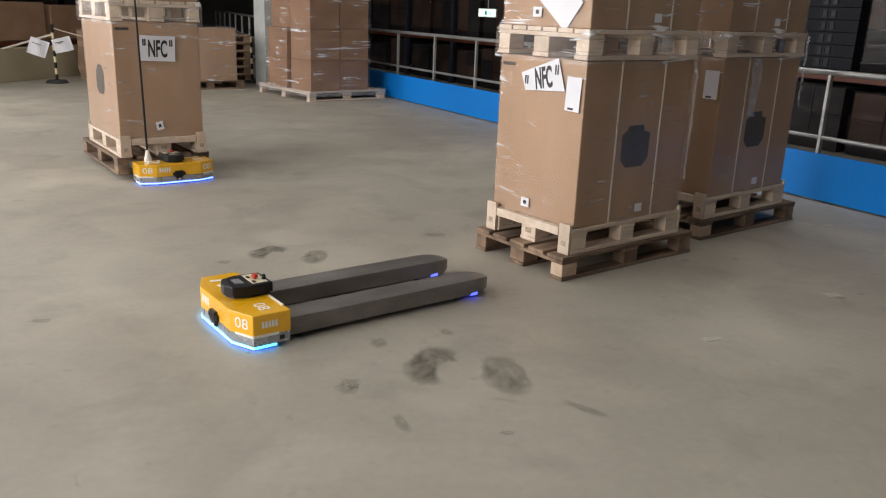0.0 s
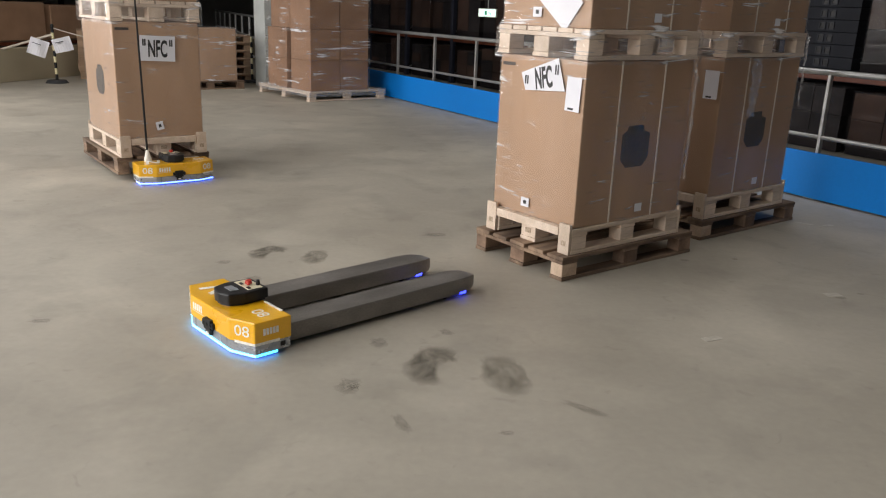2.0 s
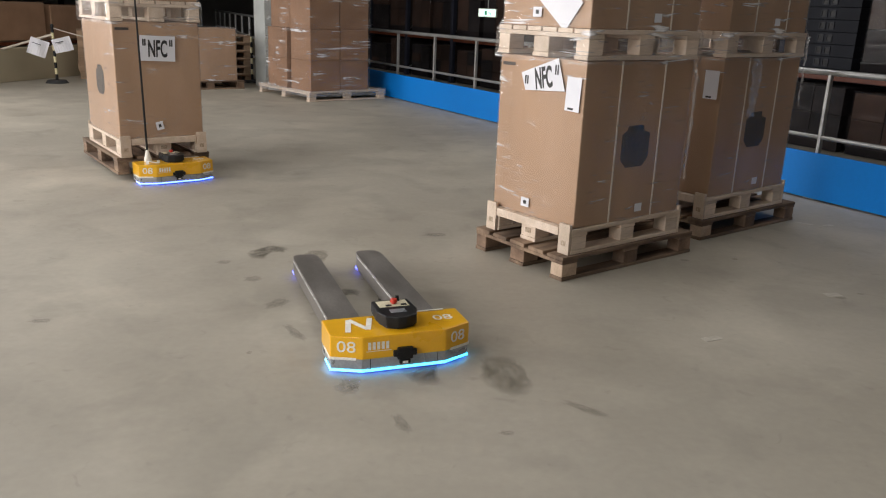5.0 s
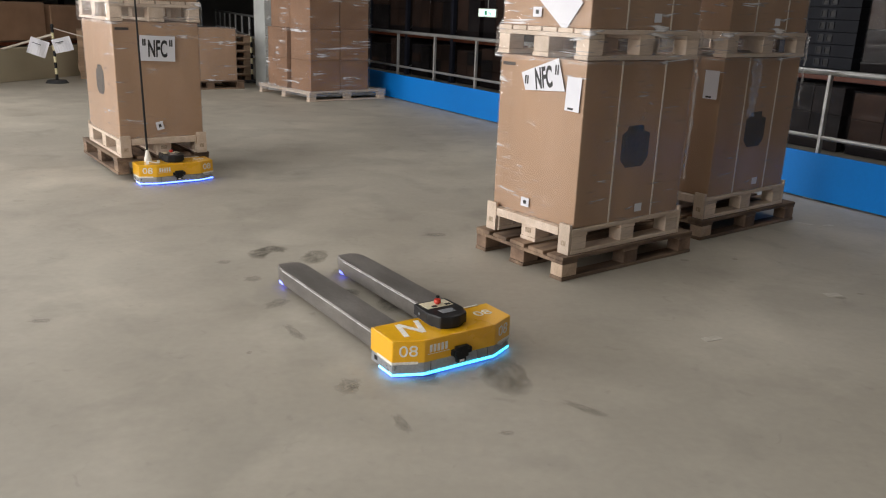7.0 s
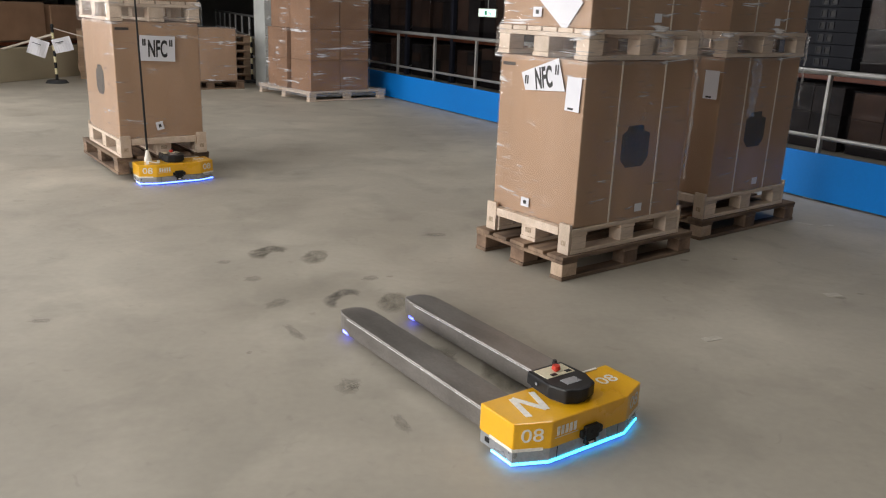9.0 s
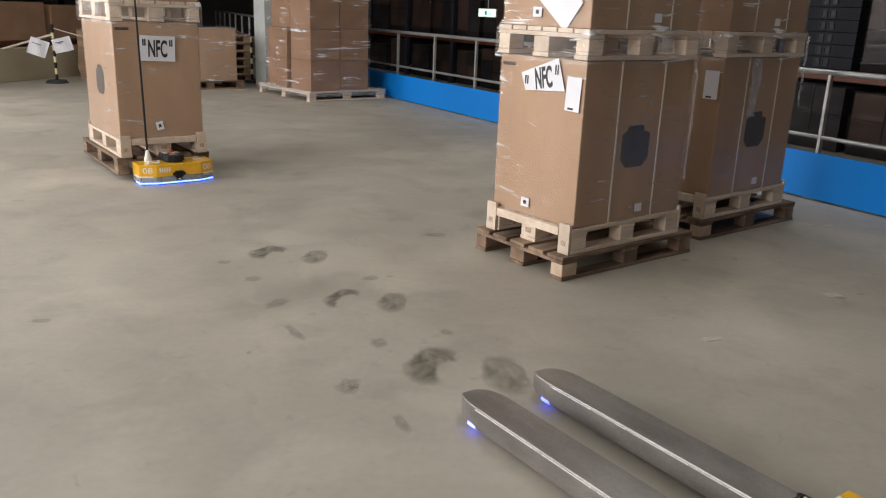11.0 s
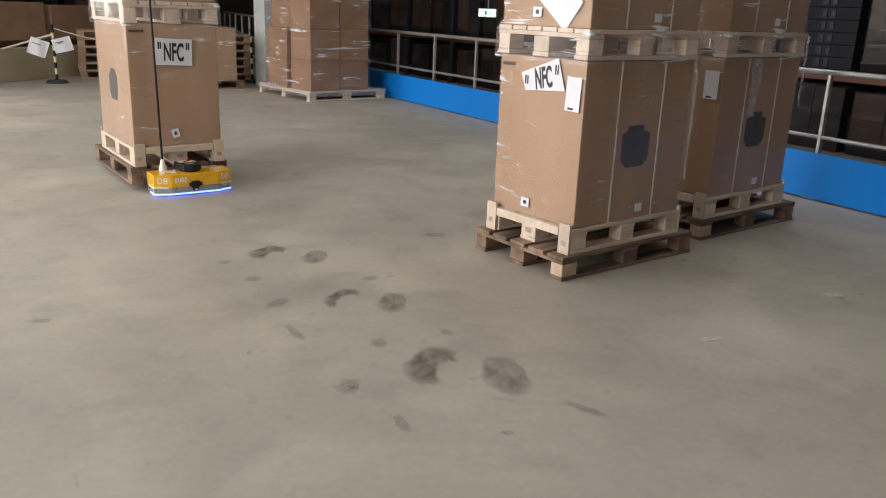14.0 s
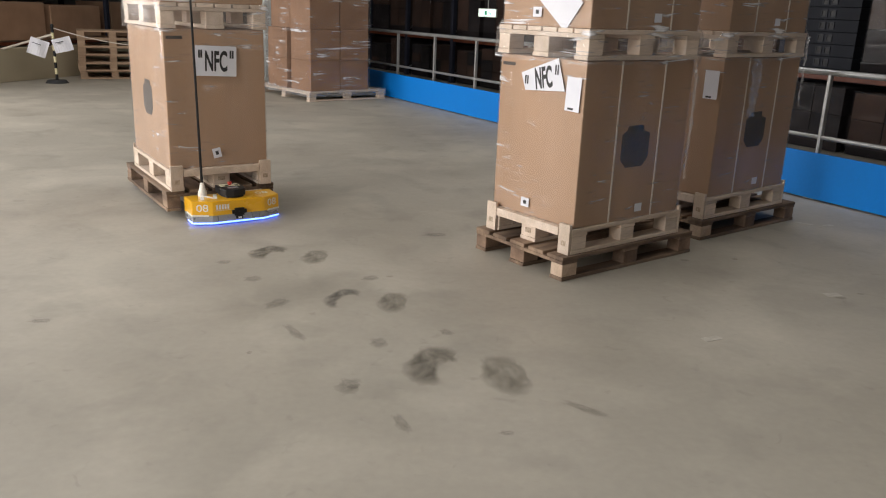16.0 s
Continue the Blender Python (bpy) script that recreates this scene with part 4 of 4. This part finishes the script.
# ---- the two trucks and the load ----
ORIGIN = Matrix.Identity(4)
truck_a = truck("low yellow driverless pallet truck with two bare steel forks", 0.109, ORIGIN, "led")
truck_b = truck("low yellow driverless pallet truck carrying a pile of cartons", 0.155, ORIGIN, "led_b")
mast = bmesh.new()
tube(mast, (0.03, -0.19, 0.1712), (0.03, -0.19, 0.205), 0.032, 16, 0.03)
tube(mast, (0.03, -0.19, 0.205), (0.03, -0.19, 0.265), 0.026, 16, 0.011)
base = part("aerial_base", mast, M["white"], truck_b, "white aerial foot")
part("aerial", tube(bmesh.new(), (0.03, -0.19, 0.22), (0.05, -0.215, 1.75), 0.0095, 8, 0.007), M["black"], base, "long thin black aerial")

CORNER = pose(-0.08, -0.38, 0, 0, 0, 90)          # the load's front corner in the truck's space


def carried_load():
    """(thing, its pose in the truck's space): dark pallet, pine pallet, carton, pine pallet, carton."""
    out = []
    # in the load's space x runs across the front, y towards the back
    across = lambda x, y, z: CORNER @ Matrix.Translation((x, y, z)) @ pose(0, 0, 0, 0, 0, 90) @ Matrix.Translation((0, -0.735, 0))
    b = pallet("pallet", "dark weathered wooden pallet lifted on the truck's forks", 1.2, 0.79, BROWN_H, M["oldwood"], M["oldwood"], ORIGIN, "dark wooden pallets")
    out.append((b, across(-0.03, 0.0, 0.051) @ pose(0, -0.055, 0)))
    z = 0.195
    p = pallet("pallet", "pale pine pallet on the lifted dark pallet", 1.04, 0.735, LIGHT_H, M["pine"], M["pine"], ORIGIN, "pale pine pallets", ears=0.03, boards=6)
    out.append((p, across(0, 0, z + 0.0)))
    c = carton("tall brown cardboard carton wrapped in film, carried by a truck", 1.0, 0.705, CART_H - 0.005, ORIGIN, PILE,
               sheets=[("NFC", "end", 0.35, 0.74, -2, 0.29, 0.205), ("tag", "end", 0.33, 0.1, 12, 0.06, 0.07)], straps=False, film="film_hazy")
    out.append((c, across(0, 0, z + LIGHT_H) @ pose(0.02, 0.015, 0)))
    p2 = pallet("pallet", "pale pine pallet wrapped in film on the carried carton", 1.04, 0.735, 0.165, M["pine"], M["pine"], ORIGIN, "pale pine pallets", boards=6)
    out.append((p2, across(0, 0, z + LIGHT_H + CART_H)))
    c2 = carton("upper brown cardboard carton carried by a truck", 1.0, 0.705, CART_H - 0.005, ORIGIN, PILE, straps=False, low=-0.19, film="film_heavy")
    out.append((c2, across(0, 0, z + LIGHT_H + CART_H + 0.165) @ pose(0.02, 0.015, 0)))
    return out


LOAD = carried_load()


def turning(yaw):
    """Truck pose while it turns on the spot about its forks' middle."""
    a = radians(yaw - 3.2)
    return pose(-0.4167 + 0.649 * math.cos(a), 4.0035 + 0.649 * math.sin(a), 0, 0, 0, yaw)


def motions():
    walk(truck_a, [
        (0.0, pose(-0.8621, 3.6392, 0, 0, 0, -143.1)), (0.5, pose(-0.8996, 3.618, 0, 0, 0, -143.1)), (1.0, pose(-0.9129, 3.604, 0, 0, 0, -143.1)),
        (1.5, pose(-0.8976, 3.593, 0, 0, 0, -141.8)), (2.0, pose(-0.8717, 3.552, 0, 0, 0, -137.3)), (2.5, pose(-0.8166, 3.4904, 0, 0, 0, -129.8)),
        (3.0, pose(-0.7278, 3.4373, 0, 0, 0, -119.0)), (3.5, pose(-0.6173, 3.3921, 0, 0, 0, -106.0)), (4.0, pose(-0.4642, 3.3564, 0, 0, 0, -91.6)),
        (4.2, turning(-86.5)), (4.7, turning(-75.5)), (5.2, turning(-66.5)), (5.7, turning(-60.0)), (6.1, turning(-57.0)),
        (6.3, turning(-56.2)), (6.5, pose(-0.0834, 3.4466, 0, 0, 0, -55.8)), (7.0, pose(-0.0415, 3.3928, 0, 0, 0, -55.2)),
        (7.5, pose(0.0304, 3.2869, 0, 0, 0, -55.1)), (8.0, pose(0.1261, 3.1477, 0, 0, 0, -55.0)), (8.5, pose(0.2556, 2.9530, 0, 0, 0, -54.8)),
        (9.0, pose(0.4061, 2.7406, 0, 0, 0, -54.3)), (9.2, pose(0.4721, 2.6464, 0, 0, 0, -54.3)), (11.5, pose(1.131, 1.703, 0, 0, 0, -54.1)),
        (12.0, pose(1.303, 1.470, 0, 0, 0, -54.1)), (12.5, pose(1.475, 1.243, 0, 0, 0, -54.1)), (16.0, pose(2.614, -0.36, 0, 0, 0, -54.1))])
    path = [(0.0, 0.0), (12.1, 0.0), (12.5, 0.0184), (13.0, 0.0749), (13.5, 0.1838), (14.0, 0.3129), (14.5, 0.4986), (15.0, 0.6718), (15.5, 0.8404), (16.0, 1.0)]
    rows = [(t, pose(-2.3752 + 0.8127 * f, 6.8148 - 1.1716 * f, 0, 0, 0, -53.5 - 2.8 * f)) for t, f in path]
    walk(truck_b, rows)
    for ob, m in LOAD:
        walk(ob, [(t, r @ m) for t, r in rows])


motions()
